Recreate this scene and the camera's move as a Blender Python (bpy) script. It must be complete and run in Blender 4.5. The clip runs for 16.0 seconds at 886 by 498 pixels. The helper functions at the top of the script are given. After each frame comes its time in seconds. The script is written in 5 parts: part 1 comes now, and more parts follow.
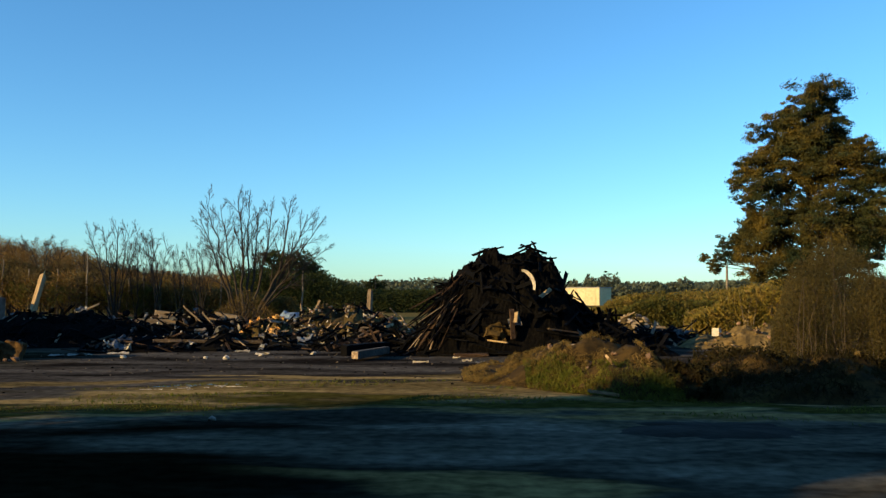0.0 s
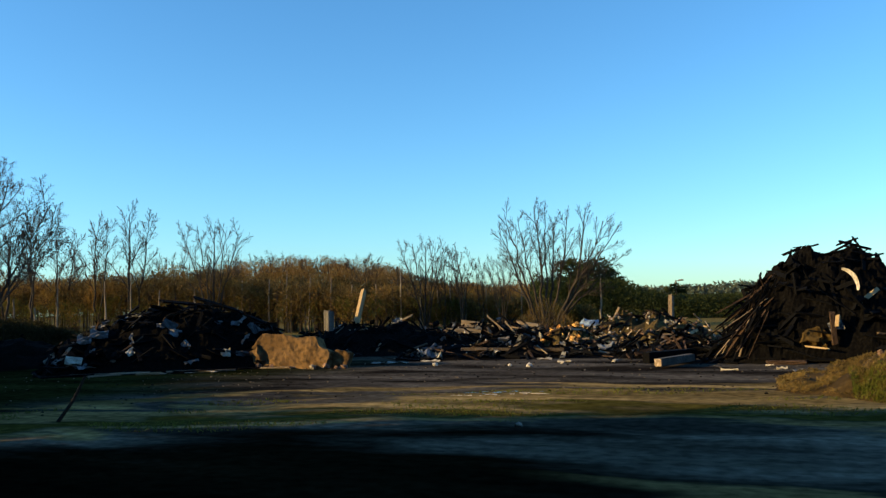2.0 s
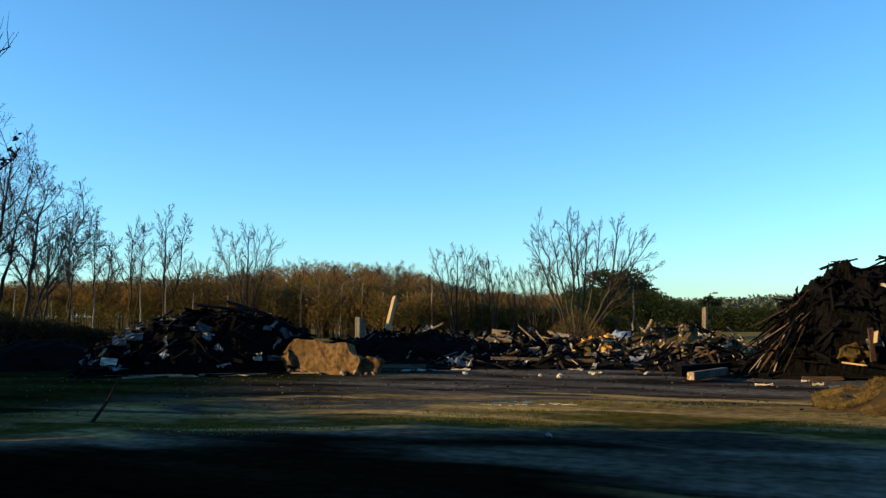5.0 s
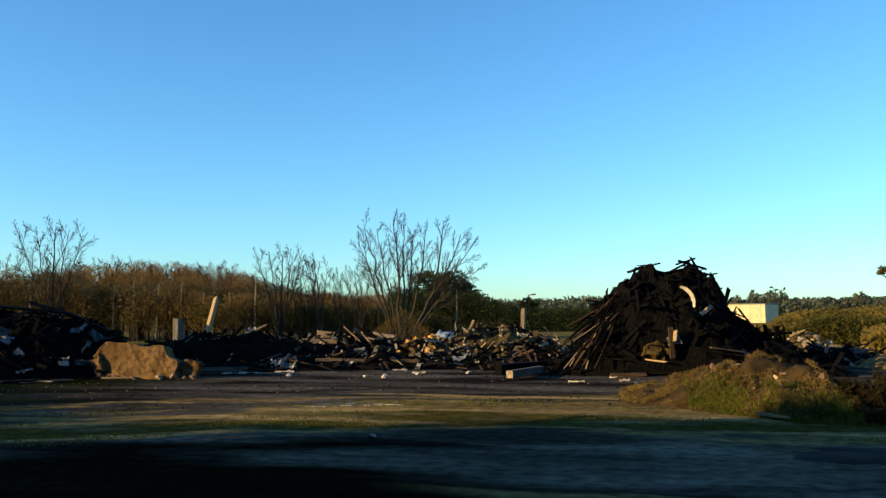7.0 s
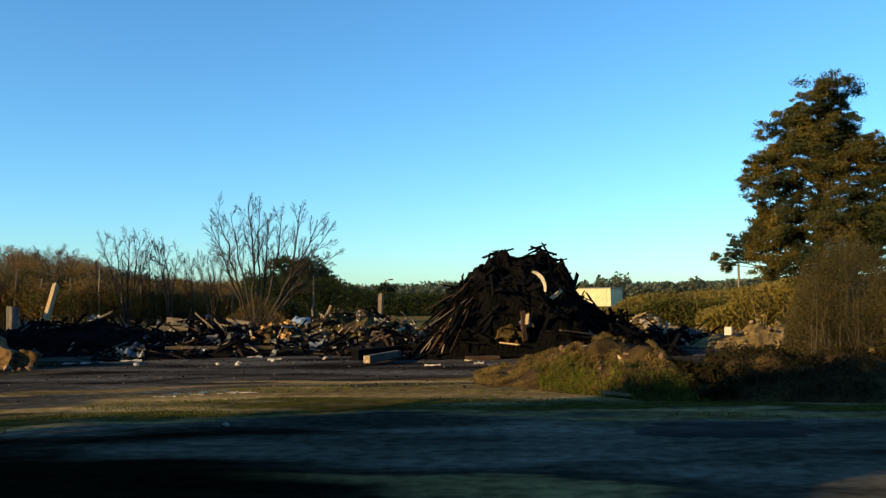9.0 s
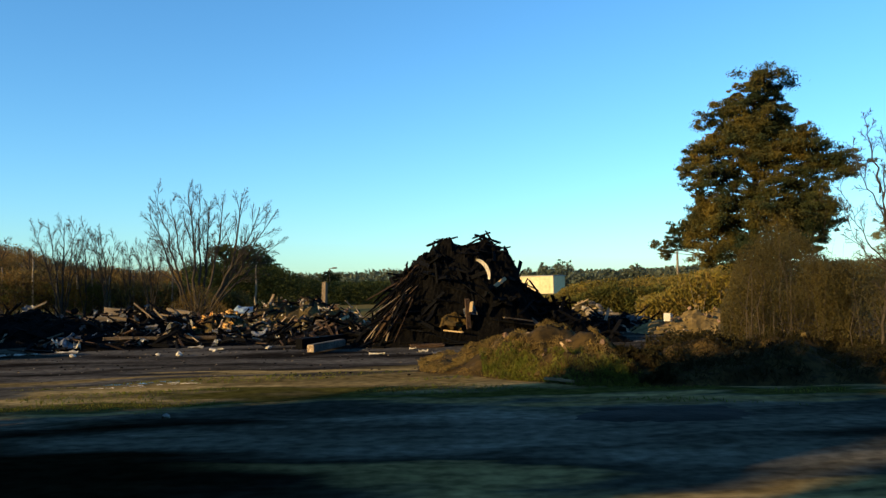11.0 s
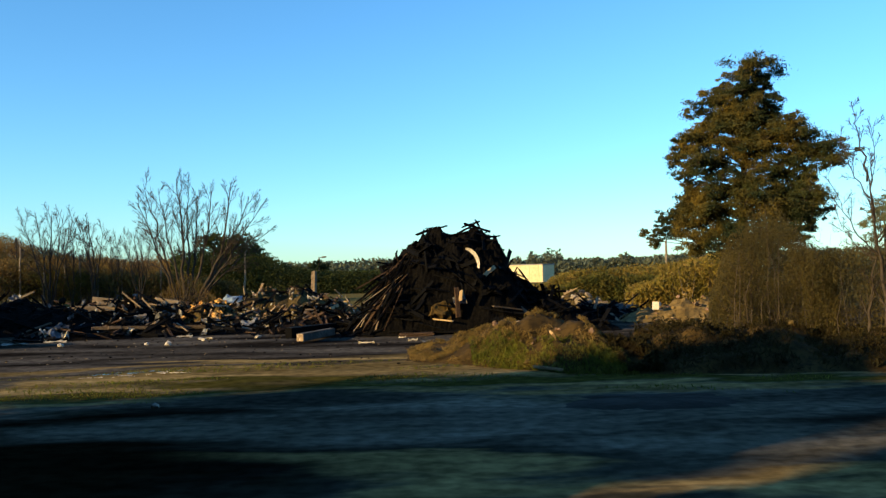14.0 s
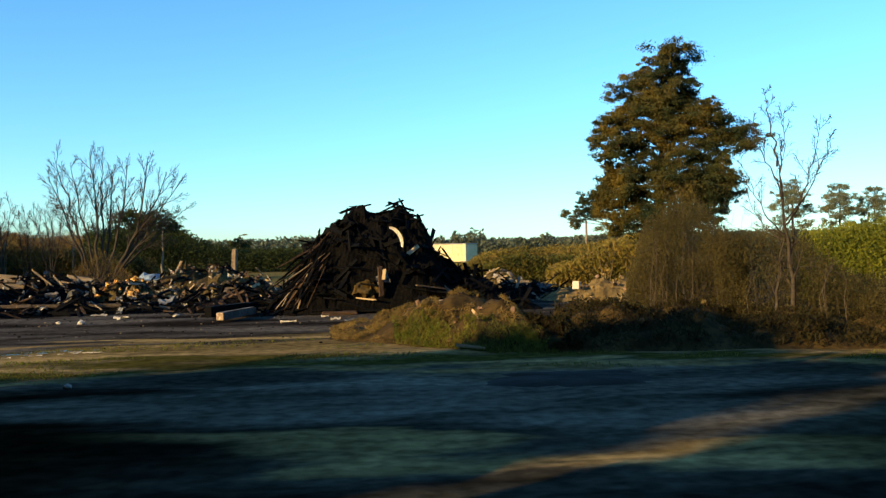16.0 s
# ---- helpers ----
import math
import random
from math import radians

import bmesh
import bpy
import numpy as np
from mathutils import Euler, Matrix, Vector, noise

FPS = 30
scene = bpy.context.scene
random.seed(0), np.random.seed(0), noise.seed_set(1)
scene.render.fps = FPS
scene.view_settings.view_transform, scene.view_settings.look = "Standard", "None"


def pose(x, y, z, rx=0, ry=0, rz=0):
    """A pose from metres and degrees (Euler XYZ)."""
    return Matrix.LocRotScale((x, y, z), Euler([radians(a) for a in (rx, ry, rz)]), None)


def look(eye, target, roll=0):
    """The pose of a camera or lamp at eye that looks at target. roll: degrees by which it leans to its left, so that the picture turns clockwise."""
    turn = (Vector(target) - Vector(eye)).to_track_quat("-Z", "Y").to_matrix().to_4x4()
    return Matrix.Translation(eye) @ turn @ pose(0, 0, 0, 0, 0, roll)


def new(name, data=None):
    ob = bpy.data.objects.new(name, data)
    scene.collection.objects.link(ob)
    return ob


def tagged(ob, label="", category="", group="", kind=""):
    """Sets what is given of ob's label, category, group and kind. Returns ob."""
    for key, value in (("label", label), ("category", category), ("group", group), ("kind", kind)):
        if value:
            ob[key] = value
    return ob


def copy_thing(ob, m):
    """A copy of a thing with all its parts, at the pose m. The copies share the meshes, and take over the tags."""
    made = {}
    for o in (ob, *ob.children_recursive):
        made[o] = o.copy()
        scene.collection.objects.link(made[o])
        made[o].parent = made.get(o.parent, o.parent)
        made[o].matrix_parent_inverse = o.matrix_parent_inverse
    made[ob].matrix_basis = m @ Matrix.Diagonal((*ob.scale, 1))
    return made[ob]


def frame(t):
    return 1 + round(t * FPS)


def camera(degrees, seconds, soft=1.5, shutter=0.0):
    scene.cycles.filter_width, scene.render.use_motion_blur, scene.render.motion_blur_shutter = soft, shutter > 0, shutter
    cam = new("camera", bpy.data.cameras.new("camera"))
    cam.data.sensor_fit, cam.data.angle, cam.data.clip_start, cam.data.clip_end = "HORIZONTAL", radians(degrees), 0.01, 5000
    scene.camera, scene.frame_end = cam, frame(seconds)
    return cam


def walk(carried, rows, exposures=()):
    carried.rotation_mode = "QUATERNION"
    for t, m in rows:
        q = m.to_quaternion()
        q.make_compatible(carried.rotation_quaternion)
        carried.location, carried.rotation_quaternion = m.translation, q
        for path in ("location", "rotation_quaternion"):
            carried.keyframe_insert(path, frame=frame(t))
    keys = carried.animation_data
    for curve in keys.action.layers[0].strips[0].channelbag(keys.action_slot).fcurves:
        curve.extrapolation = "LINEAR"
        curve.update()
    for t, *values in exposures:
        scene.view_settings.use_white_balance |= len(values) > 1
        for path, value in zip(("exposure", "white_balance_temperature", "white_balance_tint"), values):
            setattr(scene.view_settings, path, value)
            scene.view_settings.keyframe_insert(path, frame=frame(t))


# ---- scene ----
cam = camera(55.0, 16.0, soft=1.4)
EYE, TILT = 1.7, 3.08
ROWS = [  # seconds, yaw, pitch, roll
    (0.0, 0.00, 0.00, 0.00), (0.5, 5.00, -0.09, 1.37), (1.0, 10.90, 0.38, 2.21), (1.5, 15.78, 0.82, 2.30),
    (2.0, 19.78, 0.93, 2.48), (2.5, 23.42, 1.27, 2.32), (3.0, 25.83, 1.23, 2.50), (3.2, 26.45, 1.21, 2.48),
    (3.6, 27.00, 1.25, 2.35), (4.1, 26.30, 1.35, 2.05), (4.7, 23.60, 1.50, 1.65),
    (5.3, 20.40, 1.50, 1.34), (5.5, 19.56, 1.36, 1.18), (6.0, 16.78, 1.30, 1.29), (6.5, 13.76, 1.18, 1.23),
    (7.0, 10.25, 1.37, 1.05), (7.5, 7.17, 1.05, 1.10), (8.0, 3.91, 0.59, 1.13), (8.5, 2.01, 0.33, 1.07),
    (9.0, 0.68, 0.21, 0.91), (9.5, -1.28, -0.19, 0.86), (9.7, -1.55, -0.45, 0.83), (10.4, -2.50, -0.60, 0.90),
    (11.2, -3.20, -0.66, 1.02), (12.0, -3.52, -0.67, 1.09), (12.5, -3.60, -0.67, 1.14), (13.0, -3.89, -0.70, 0.96),
    (13.5, -3.14, -0.88, 1.00), (14.0, -3.78, -1.41, 1.04), (14.5, -4.85, -1.24, 0.78), (15.0, -6.78, -1.86, 0.51),
    (15.5, -7.95, -2.53, 0.52), (16.0, -8.90, -2.89, 0.40),
]
walk(cam, [(t, pose(0, 0, EYE, TILT, 0, 0) @ pose(0, 0, 0, 90 + pitch, roll, yaw)) for t, yaw, pitch, roll in ROWS],
     [(0.0, 1.14), (3.0, 1.37), (5.5, 1.35), (9.0, 1.23), (12.5, 1.28), (14.5, 1.42), (16.0, 1.5)])

# ---- light: low winter sun from behind on one side, clear sky ----
SUN_AZ, SUN_EL = -120.0, 13.0
world = bpy.data.worlds.new("sky")
scene.world = world
world.use_nodes = True
wn, wl = world.node_tree.nodes, world.node_tree.links
sky = wn.new("ShaderNodeTexSky")
sky.sky_type, sky.sun_disc = "NISHITA", False
sky.sun_elevation, sky.sun_rotation = radians(SUN_EL), radians(SUN_AZ % 360)
sky.air_density, sky.dust_density, sky.ozone_density = 1.0, 0.28, 1.6
tint = wn.new("ShaderNodeMix")  # a clear deep-blue sky as the camera's white balance takes it
tint.data_type, tint.blend_type = "RGBA", "MULTIPLY"
tint.inputs["Factor"].default_value, tint.inputs["B"].default_value = 1.0, (0.442, 0.73, 1.0, 1)
wl.new(sky.outputs[0], tint.inputs["A"])
clear = wn.new("ShaderNodeHueSaturation")
clear.inputs["Hue"].default_value, clear.inputs["Saturation"].default_value = 0.497, 1.04
wl.new(tint.outputs["Result"], clear.inputs["Color"])
wl.new(clear.outputs["Color"], wn["Background"].inputs[0])
wn["Background"].inputs[1].default_value = 0.11
sun = new("sun", bpy.data.lights.new("sun", "SUN"))
sun.data.energy, sun.data.angle, sun.data.color = 3.8, radians(0.5), (1.0, 0.68, 0.27)
sa, se = radians(SUN_AZ), radians(SUN_EL)
SUN_TO = Vector((math.sin(sa) * math.cos(se), math.cos(sa) * math.cos(se), math.sin(se)))
sun.matrix_world = look(SUN_TO * 60, (0, 0, 0))


# ---- materials ----
def mat(name, c1, c2, c3=None, scale=4.0, fine=40.0, rough=0.9, bump=0.3, vary=0.25, metal=0.0, island=False, spec=0.1, through_light=0.38):
    """Procedural surface: two colours mixed by coarse noise, a third by fine noise, varied from piece to piece."""
    m = bpy.data.materials.new(name)
    m.use_nodes = True
    n, l = m.node_tree.nodes, m.node_tree.links
    b = n["Principled BSDF"]
    b.inputs["Roughness"].default_value, b.inputs["Metallic"].default_value = rough, metal
    b.inputs["Specular IOR Level"].default_value = spec
    co = n.new("ShaderNodeTexCoord")
    big, small = n.new("ShaderNodeTexNoise"), n.new("ShaderNodeTexNoise")
    for tex, s, det in ((big, scale, 5), (small, fine, 6)):
        l.new(co.outputs["Object"], tex.inputs["Vector"])
        tex.inputs["Scale"].default_value, tex.inputs["Detail"].default_value = s, det
    ramp = n.new("ShaderNodeValToRGB")
    ramp.color_ramp.elements[0].position, ramp.color_ramp.elements[1].position = 0.35, 0.65
    ramp.color_ramp.elements[0].color, ramp.color_ramp.elements[1].color = (*c1, 1), (*c2, 1)
    l.new(big.outputs["Fac"], ramp.inputs["Fac"])
    mix = n.new("ShaderNodeMix")
    mix.data_type = "RGBA"
    lim = n.new("ShaderNodeMapRange")
    lim.inputs["From Min"].default_value, lim.inputs["From Max"].default_value = 0.45, 0.7
    l.new(small.outputs["Fac"], lim.inputs["Value"])
    l.new(lim.outputs["Result"], mix.inputs["Factor"])
    l.new(ramp.outputs["Color"], mix.inputs["A"])
    mix.inputs["B"].default_value = (*(c3 or c2), 1)
    hsv = n.new("ShaderNodeHueSaturation")
    if island:
        rnd = n.new("ShaderNodeNewGeometry").outputs["Random Per Island"]
    else:
        rnd = n.new("ShaderNodeObjectInfo").outputs["Random"]
    vr = n.new("ShaderNodeMapRange")
    vr.inputs["To Min"].default_value, vr.inputs["To Max"].default_value = 1 - vary, 1 + vary
    l.new(rnd, vr.inputs["Value"])
    l.new(vr.outputs["Result"], hsv.inputs["Value"])
    l.new(mix.outputs["Result"], hsv.inputs["Color"])
    l.new(hsv.outputs["Color"], b.inputs["Base Color"])
    if island:  # thin leaves and twigs let some light through
        tr, mx = n.new("ShaderNodeBsdfTranslucent"), n.new("ShaderNodeMixShader")
        l.new(hsv.outputs["Color"], tr.inputs["Color"])
        mx.inputs[0].default_value = through_light
        l.new(b.outputs[0], mx.inputs[1])
        l.new(tr.outputs[0], mx.inputs[2])
        l.new(mx.outputs[0], n["Material Output"].inputs["Surface"])
    if bump:
        bp = n.new("ShaderNodeBump")
        bp.inputs["Strength"].default_value, bp.inputs["Distance"].default_value = bump, 0.02
        l.new(small.outputs["Fac"], bp.inputs["Height"])
        l.new(bp.outputs["Normal"], b.inputs["Normal"])
    return m


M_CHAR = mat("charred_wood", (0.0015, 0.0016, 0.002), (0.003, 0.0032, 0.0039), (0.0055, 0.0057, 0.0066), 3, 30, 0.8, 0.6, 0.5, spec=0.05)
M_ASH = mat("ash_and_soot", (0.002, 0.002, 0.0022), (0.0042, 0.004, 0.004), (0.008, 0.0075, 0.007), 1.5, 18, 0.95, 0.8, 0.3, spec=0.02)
M_WOOD = mat("weathered_wood", (0.09, 0.064, 0.043), (0.21, 0.155, 0.107), (0.35, 0.29, 0.225), 2, 25, 0.85, 0.4, 0.6)
M_PALE = mat("pale_wood", (0.28, 0.2, 0.11), (0.4, 0.3, 0.18), (0.2, 0.14, 0.08), 2, 25, 0.8, 0.4, 0.25)
M_BROWN = mat("singed_wood", (0.035, 0.021, 0.014), (0.077, 0.049, 0.0315), (0.0175, 0.014, 0.0112), 2, 20, 0.85, 0.5, 0.4)
M_SHEET = mat("grey_sheet_metal", (0.07, 0.075, 0.085), (0.16, 0.17, 0.185), (0.05, 0.042, 0.036), 2, 15, 0.55, 0.3, 0.5, 0.3)
M_WHITE = mat("white_scrap", (0.33, 0.305, 0.26), (0.52, 0.48, 0.41), (0.15, 0.13, 0.1), 3, 20, 0.7, 0.3, 0.35)
M_BLOCK = mat("white_masonry", (0.432, 0.41, 0.36), (0.533, 0.511, 0.461), (0.288, 0.259, 0.216), 3, 20, 0.8, 0.3, 0.1)
M_SUBSOIL = mat("tan_subsoil", (0.11, 0.078, 0.03), (0.22, 0.155, 0.065), (0.07, 0.05, 0.022), 1.2, 10, 0.95, 0.9, 0.1)
M_MOUND = mat("ochre_soil", (0.035, 0.023, 0.0075), (0.085, 0.055, 0.0175), (0.0225, 0.0155, 0.006), 1.6, 9, 0.95, 1.0, 0.1)
M_BRICK = mat("broken_brick", (0.1, 0.052, 0.032), (0.2, 0.115, 0.07), (0.27, 0.22, 0.18), 3, 14, 0.95, 0.5, 0.5)
M_CONC = mat("stained_concrete", (0.075, 0.044, 0.018), (0.14, 0.085, 0.038), (0.04, 0.027, 0.014), 1.2, 7, 0.95, 0.9, 0.25)
M_RUBBLE = mat("grey_rubble", (0.15, 0.12, 0.085), (0.31, 0.26, 0.195), (0.075, 0.06, 0.043), 3, 14, 0.95, 0.5, 0.5)
M_FOAM = mat("yellow_insulation", (0.55, 0.3, 0.09), (0.62, 0.42, 0.16), (0.35, 0.17, 0.06), 3, 12, 0.95, 0.6, 0.25)
M_BLUE = mat("blue_grey_tarp", (0.14, 0.2, 0.28), (0.22, 0.3, 0.38), (0.1, 0.12, 0.15), 2, 14, 0.6, 0.4, 0.2)
M_EARTH = mat("red_brown_earth", (0.05, 0.036, 0.014), (0.105, 0.075, 0.027), (0.03, 0.022, 0.01), 1.2, 10, 0.95, 0.9, 0.1)
M_BARK = mat("grey_brown_bark", (0.028, 0.023, 0.018), (0.055, 0.045, 0.036), (0.02, 0.017, 0.014), 3, 20, 0.9, 0.6, 0.2)
M_TWIG = mat("bare_twigs", (0.034, 0.027, 0.021), (0.06, 0.048, 0.038), None, 1, 20, 0.9, 0.0, 0.2)
M_PALEBARK = mat("pale_bark", (0.16, 0.13, 0.095), (0.25, 0.205, 0.15), (0.13, 0.1, 0.075), 2, 12, 0.9, 0.4, 0.2)
# clump-sized colour patches: blue-green stands for shaded parts, gold for sunlit ones
M_CEDAR = mat("cedar_foliage", (0.015, 0.028, 0.017), (0.05, 0.058, 0.02), (0.15, 0.11, 0.022), 0.5, 0.9, 0.85, 0.0, 0.15, 0, True, 0.1, 0.3)
M_SHRUB = mat("dark_olive_shrub", (0.04, 0.046, 0.011), (0.1, 0.095, 0.02), (0.13, 0.105, 0.026), 0.5, 2, 0.9, 0.0, 0.2, 0, True, 0.1)
M_PINE = mat("pine_foliage", (0.017, 0.026, 0.009), (0.04, 0.05, 0.015), None, 0.6, 3, 0.85, 0.0, 0.2, 0, True, 0.1)
# far foliage, with the haze of distance mixed into its colour
M_FARHAZE = mat("far_hazed_foliage", (0.055, 0.072, 0.05), (0.1, 0.112, 0.075), None, 0.3, 2, 0.9, 0.0, 0.3, 0, True, 0.1)
M_BRUSH = mat("dry_brown_brush", (0.06, 0.045, 0.015), (0.23, 0.14, 0.044), (0.11, 0.085, 0.026), 0.16, 0.9, 0.9, 0.0, 0.4, 0, True, 0.1)
M_HILL = mat("winter_woodland", (0.13, 0.078, 0.024), (0.25, 0.145, 0.044), (0.085, 0.062, 0.02), 0.08, 0.6, 0.9, 0.0, 0.3, 0, True, 0.1)
M_SCRUB = mat("olive_scrub", (0.075, 0.07, 0.015), (0.19, 0.15, 0.03), (0.25, 0.17, 0.05), 0.4, 2, 0.9, 0.0, 0.2, 0, True, 0.1)
M_VINE = mat("dry_vines", (0.065, 0.055, 0.02), (0.115, 0.093, 0.034), (0.05, 0.045, 0.017), 0.5, 1.6, 0.9, 0.0, 0.2, 0, True, 0.1, 0.45)
M_BRIGHT = mat("yellow_green_leaves", (0.11, 0.125, 0.014), (0.23, 0.235, 0.024), (0.085, 0.1, 0.015), 0.6, 3, 0.8, 0.0, 0.3, 0, True, 0.15)
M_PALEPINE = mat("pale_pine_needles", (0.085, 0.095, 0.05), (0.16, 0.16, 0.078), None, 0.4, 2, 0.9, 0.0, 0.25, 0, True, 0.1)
M_GRASS = mat("winter_grass", (0.06, 0.08, 0.012), (0.13, 0.14, 0.02), (0.15, 0.125, 0.03), 0.6, 3, 0.9, 0.0, 0.25, 0, True, 0.1)
M_DRY = mat("dry_grass_blades", (0.11, 0.075, 0.024), (0.27, 0.185, 0.06), (0.085, 0.07, 0.022), 0.9, 4, 0.9, 0.0, 0.3, 0, True, 0.1)
# growth in shade: the shade is part of this dark colour
M_SHADEBRAMBLE = mat("shade_dark_bramble_stems", (0.018, 0.017, 0.007), (0.05, 0.043, 0.016), (0.03, 0.022, 0.01), 0.8, 4, 0.9, 0.0, 0.3, 0, True, 0.1)
M_WALL = mat("cream_painted_metal", (0.5, 0.42, 0.25), (0.58, 0.49, 0.3), (0.44, 0.36, 0.21), 0.3, 3, 0.7, 0.1, 0.05)
M_ROOF = mat("grey_roofing", (0.2, 0.2, 0.2), (0.28, 0.28, 0.28), None, 0.5, 4, 0.7, 0.1, 0.05)
M_GREYWOOD = mat("grey_timber", (0.06, 0.056, 0.05), (0.13, 0.122, 0.11), (0.045, 0.04, 0.036), 2, 25, 0.9, 0.5, 0.2)
M_DARKPATCH = mat("dark_patch_brown", (0.012, 0.0105, 0.008), (0.03, 0.026, 0.02), (0.02, 0.017, 0.013), 1.5, 12, 0.9, 0.6, 0.1)
M_LEAF = mat("dead_leaves", (0.03, 0.025, 0.015), (0.06, 0.045, 0.025), None, 4, 20, 0.8, 0.0, 0.3)


def water_mat():
    m = bpy.data.materials.new("muddy_puddle_water")
    m.use_nodes = True
    n, l = m.node_tree.nodes, m.node_tree.links
    b = n["Principled BSDF"]
    b.inputs["Base Color"].default_value = (0.02, 0.016, 0.01, 1)
    b.inputs["Roughness"].default_value = 0.06
    tex, bp = n.new("ShaderNodeTexNoise"), n.new("ShaderNodeBump")
    tex.inputs["Scale"].default_value = 5
    bp.inputs["Strength"].default_value, bp.inputs["Distance"].default_value = 0.06, 0.02
    l.new(tex.outputs["Fac"], bp.inputs["Height"])
    l.new(bp.outputs["Normal"], b.inputs["Normal"])
    return m


M_WATER = water_mat()


def ground_mat():
    """Dirt yard: grey gravel, sandy wheel tracks, strips of thin grass, dark mud and ash, fields beyond, some shade
    painted in.
    """
    m = bpy.data.materials.new("dirt_yard")
    m.use_nodes = True
    n, l = m.node_tree.nodes, m.node_tree.links
    b = n["Principled BSDF"]
    b.inputs["Roughness"].default_value = 0.95
    b.inputs["Specular IOR Level"].default_value = 0.0
    co, sep = n.new("ShaderNodeTexCoord"), n.new("ShaderNodeSeparateXYZ")
    l.new(co.outputs["Object"], sep.inputs[0])

    def tex(scale, detail=6, stretch=1.0):
        mp, t = n.new("ShaderNodeMapping"), n.new("ShaderNodeTexNoise")
        mp.inputs["Scale"].default_value = (stretch, 1, 1)
        l.new(co.outputs["Object"], mp.inputs[0])
        l.new(mp.outputs[0], t.inputs["Vector"])
        t.inputs["Scale"].default_value, t.inputs["Detail"].default_value = scale, detail
        return t.outputs["Fac"]

    def math_(op, a, c):
        q = n.new("ShaderNodeMath")
        q.operation = op
        for i, v in enumerate((a, c)):
            if isinstance(v, (int, float)):
                q.inputs[i].default_value = v
            else:
                l.new(v, q.inputs[i])
        return q.outputs[0]

    def blend(fac, a, c):
        q = n.new("ShaderNodeMix")
        q.data_type = "RGBA"
        l.new(fac, q.inputs["Factor"])
        for key, v in (("A", a), ("B", c)):
            if isinstance(v, tuple):
                q.inputs[key].default_value = (*v, 1)
            else:
                l.new(v, q.inputs[key])
        return q.outputs["Result"]

    def band(v, lo, hi, soft):
        up, dn = n.new("ShaderNodeMapRange"), n.new("ShaderNodeMapRange")
        for q, (f, t) in ((up, (lo - soft, lo + soft)), (dn, (hi + soft, hi - soft))):
            l.new(v, q.inputs["Value"])
            q.interpolation_type = "SMOOTHSTEP"
            q.inputs["From Min"].default_value, q.inputs["From Max"].default_value = f, t
        return math_("MULTIPLY", up.outputs[0], dn.outputs[0])

    # distance across the yard, with winding strips
    wind = math_("MULTIPLY", math_("SUBTRACT", tex(0.2, 4, 0.5), 0.5), 6.5)
    bend = math_("MULTIPLY", math_("MULTIPLY", sep.outputs["X"], sep.outputs["X"]), -0.030)
    yy = math_("SUBTRACT", math_("ADD", sep.outputs["Y"], wind), bend)
    def steep(v, lo=0.38, hi=0.62):
        q = n.new("ShaderNodeMapRange")
        q.inputs["From Min"].default_value, q.inputs["From Max"].default_value = lo, hi
        l.new(v, q.inputs["Value"])
        return q.outputs[0]

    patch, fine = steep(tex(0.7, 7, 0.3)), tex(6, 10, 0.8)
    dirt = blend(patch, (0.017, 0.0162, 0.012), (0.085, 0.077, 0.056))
    sand = blend(steep(tex(0.9, 6, 0.25)), (0.11, 0.079, 0.031), (0.3, 0.21, 0.084))
    grass = blend(tex(2.5, 6, 0.5), (0.035, 0.035, 0.008), (0.09, 0.072, 0.018))
    mud = blend(steep(tex(0.8, 7, 0.3)), (0.014, 0.012, 0.0105), (0.09, 0.08, 0.066))
    rough_patch = math_("MULTIPLY", math_("SUBTRACT", patch, 0.5), 1.6)
    yv = math_("ADD", yy, rough_patch)
    dirt = blend(band(yv, 9.2, 14.0, 0.9), dirt, blend(patch, (0.04, 0.037, 0.028), (0.14, 0.125, 0.092)))
    c = blend(band(yv, 13.0, 14.3, 0.35), dirt, grass)
    c = blend(band(yv, 14.4, 16.2, 0.35), c, sand)
    c = blend(band(yv, 12.2, 12.9, 0.25), c, sand)
    c = blend(band(yv, 16.6, 45.0, 0.5), c, mud)
    c = blend(band(yv, 17.4, 18.5, 0.3), c, sand)
    c = blend(band(yv, 45.0, 9000.0, 4.0), c, blend(tex(0.2, 5), (0.1, 0.085, 0.03), (0.17, 0.13, 0.05)))
    # tan strip painted where a streak of sun crosses the near ground
    c = blend(band(math_("ADD", yv, math_("MULTIPLY", sep.outputs["X"], 0.15)), 7.3, 8.1, 0.3), c, sand)
    # near grass patches, coloured darker than the other grass for the shade there
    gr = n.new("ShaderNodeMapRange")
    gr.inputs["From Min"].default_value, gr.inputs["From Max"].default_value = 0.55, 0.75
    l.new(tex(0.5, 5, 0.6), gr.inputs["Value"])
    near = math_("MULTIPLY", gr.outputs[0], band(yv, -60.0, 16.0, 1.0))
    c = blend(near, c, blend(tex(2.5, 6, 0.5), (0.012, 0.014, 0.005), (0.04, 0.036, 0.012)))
    darken = n.new("ShaderNodeMapRange")  # shade under the roadside trees, painted as near-black ground
    darken.interpolation_type = "SMOOTHSTEP"
    darken.inputs["From Min"].default_value, darken.inputs["From Max"].default_value = 1.2, -2.8
    l.new(math_("ADD", sep.outputs["X"], math_("MULTIPLY", wind, 0.8)), darken.inputs["Value"])
    c = blend(math_("MULTIPLY", darken.outputs[0], band(yv, -90.0, 10.8, 1.5)), c, blend(patch, (0.004, 0.0035, 0.002), (0.012, 0.0095, 0.005)))
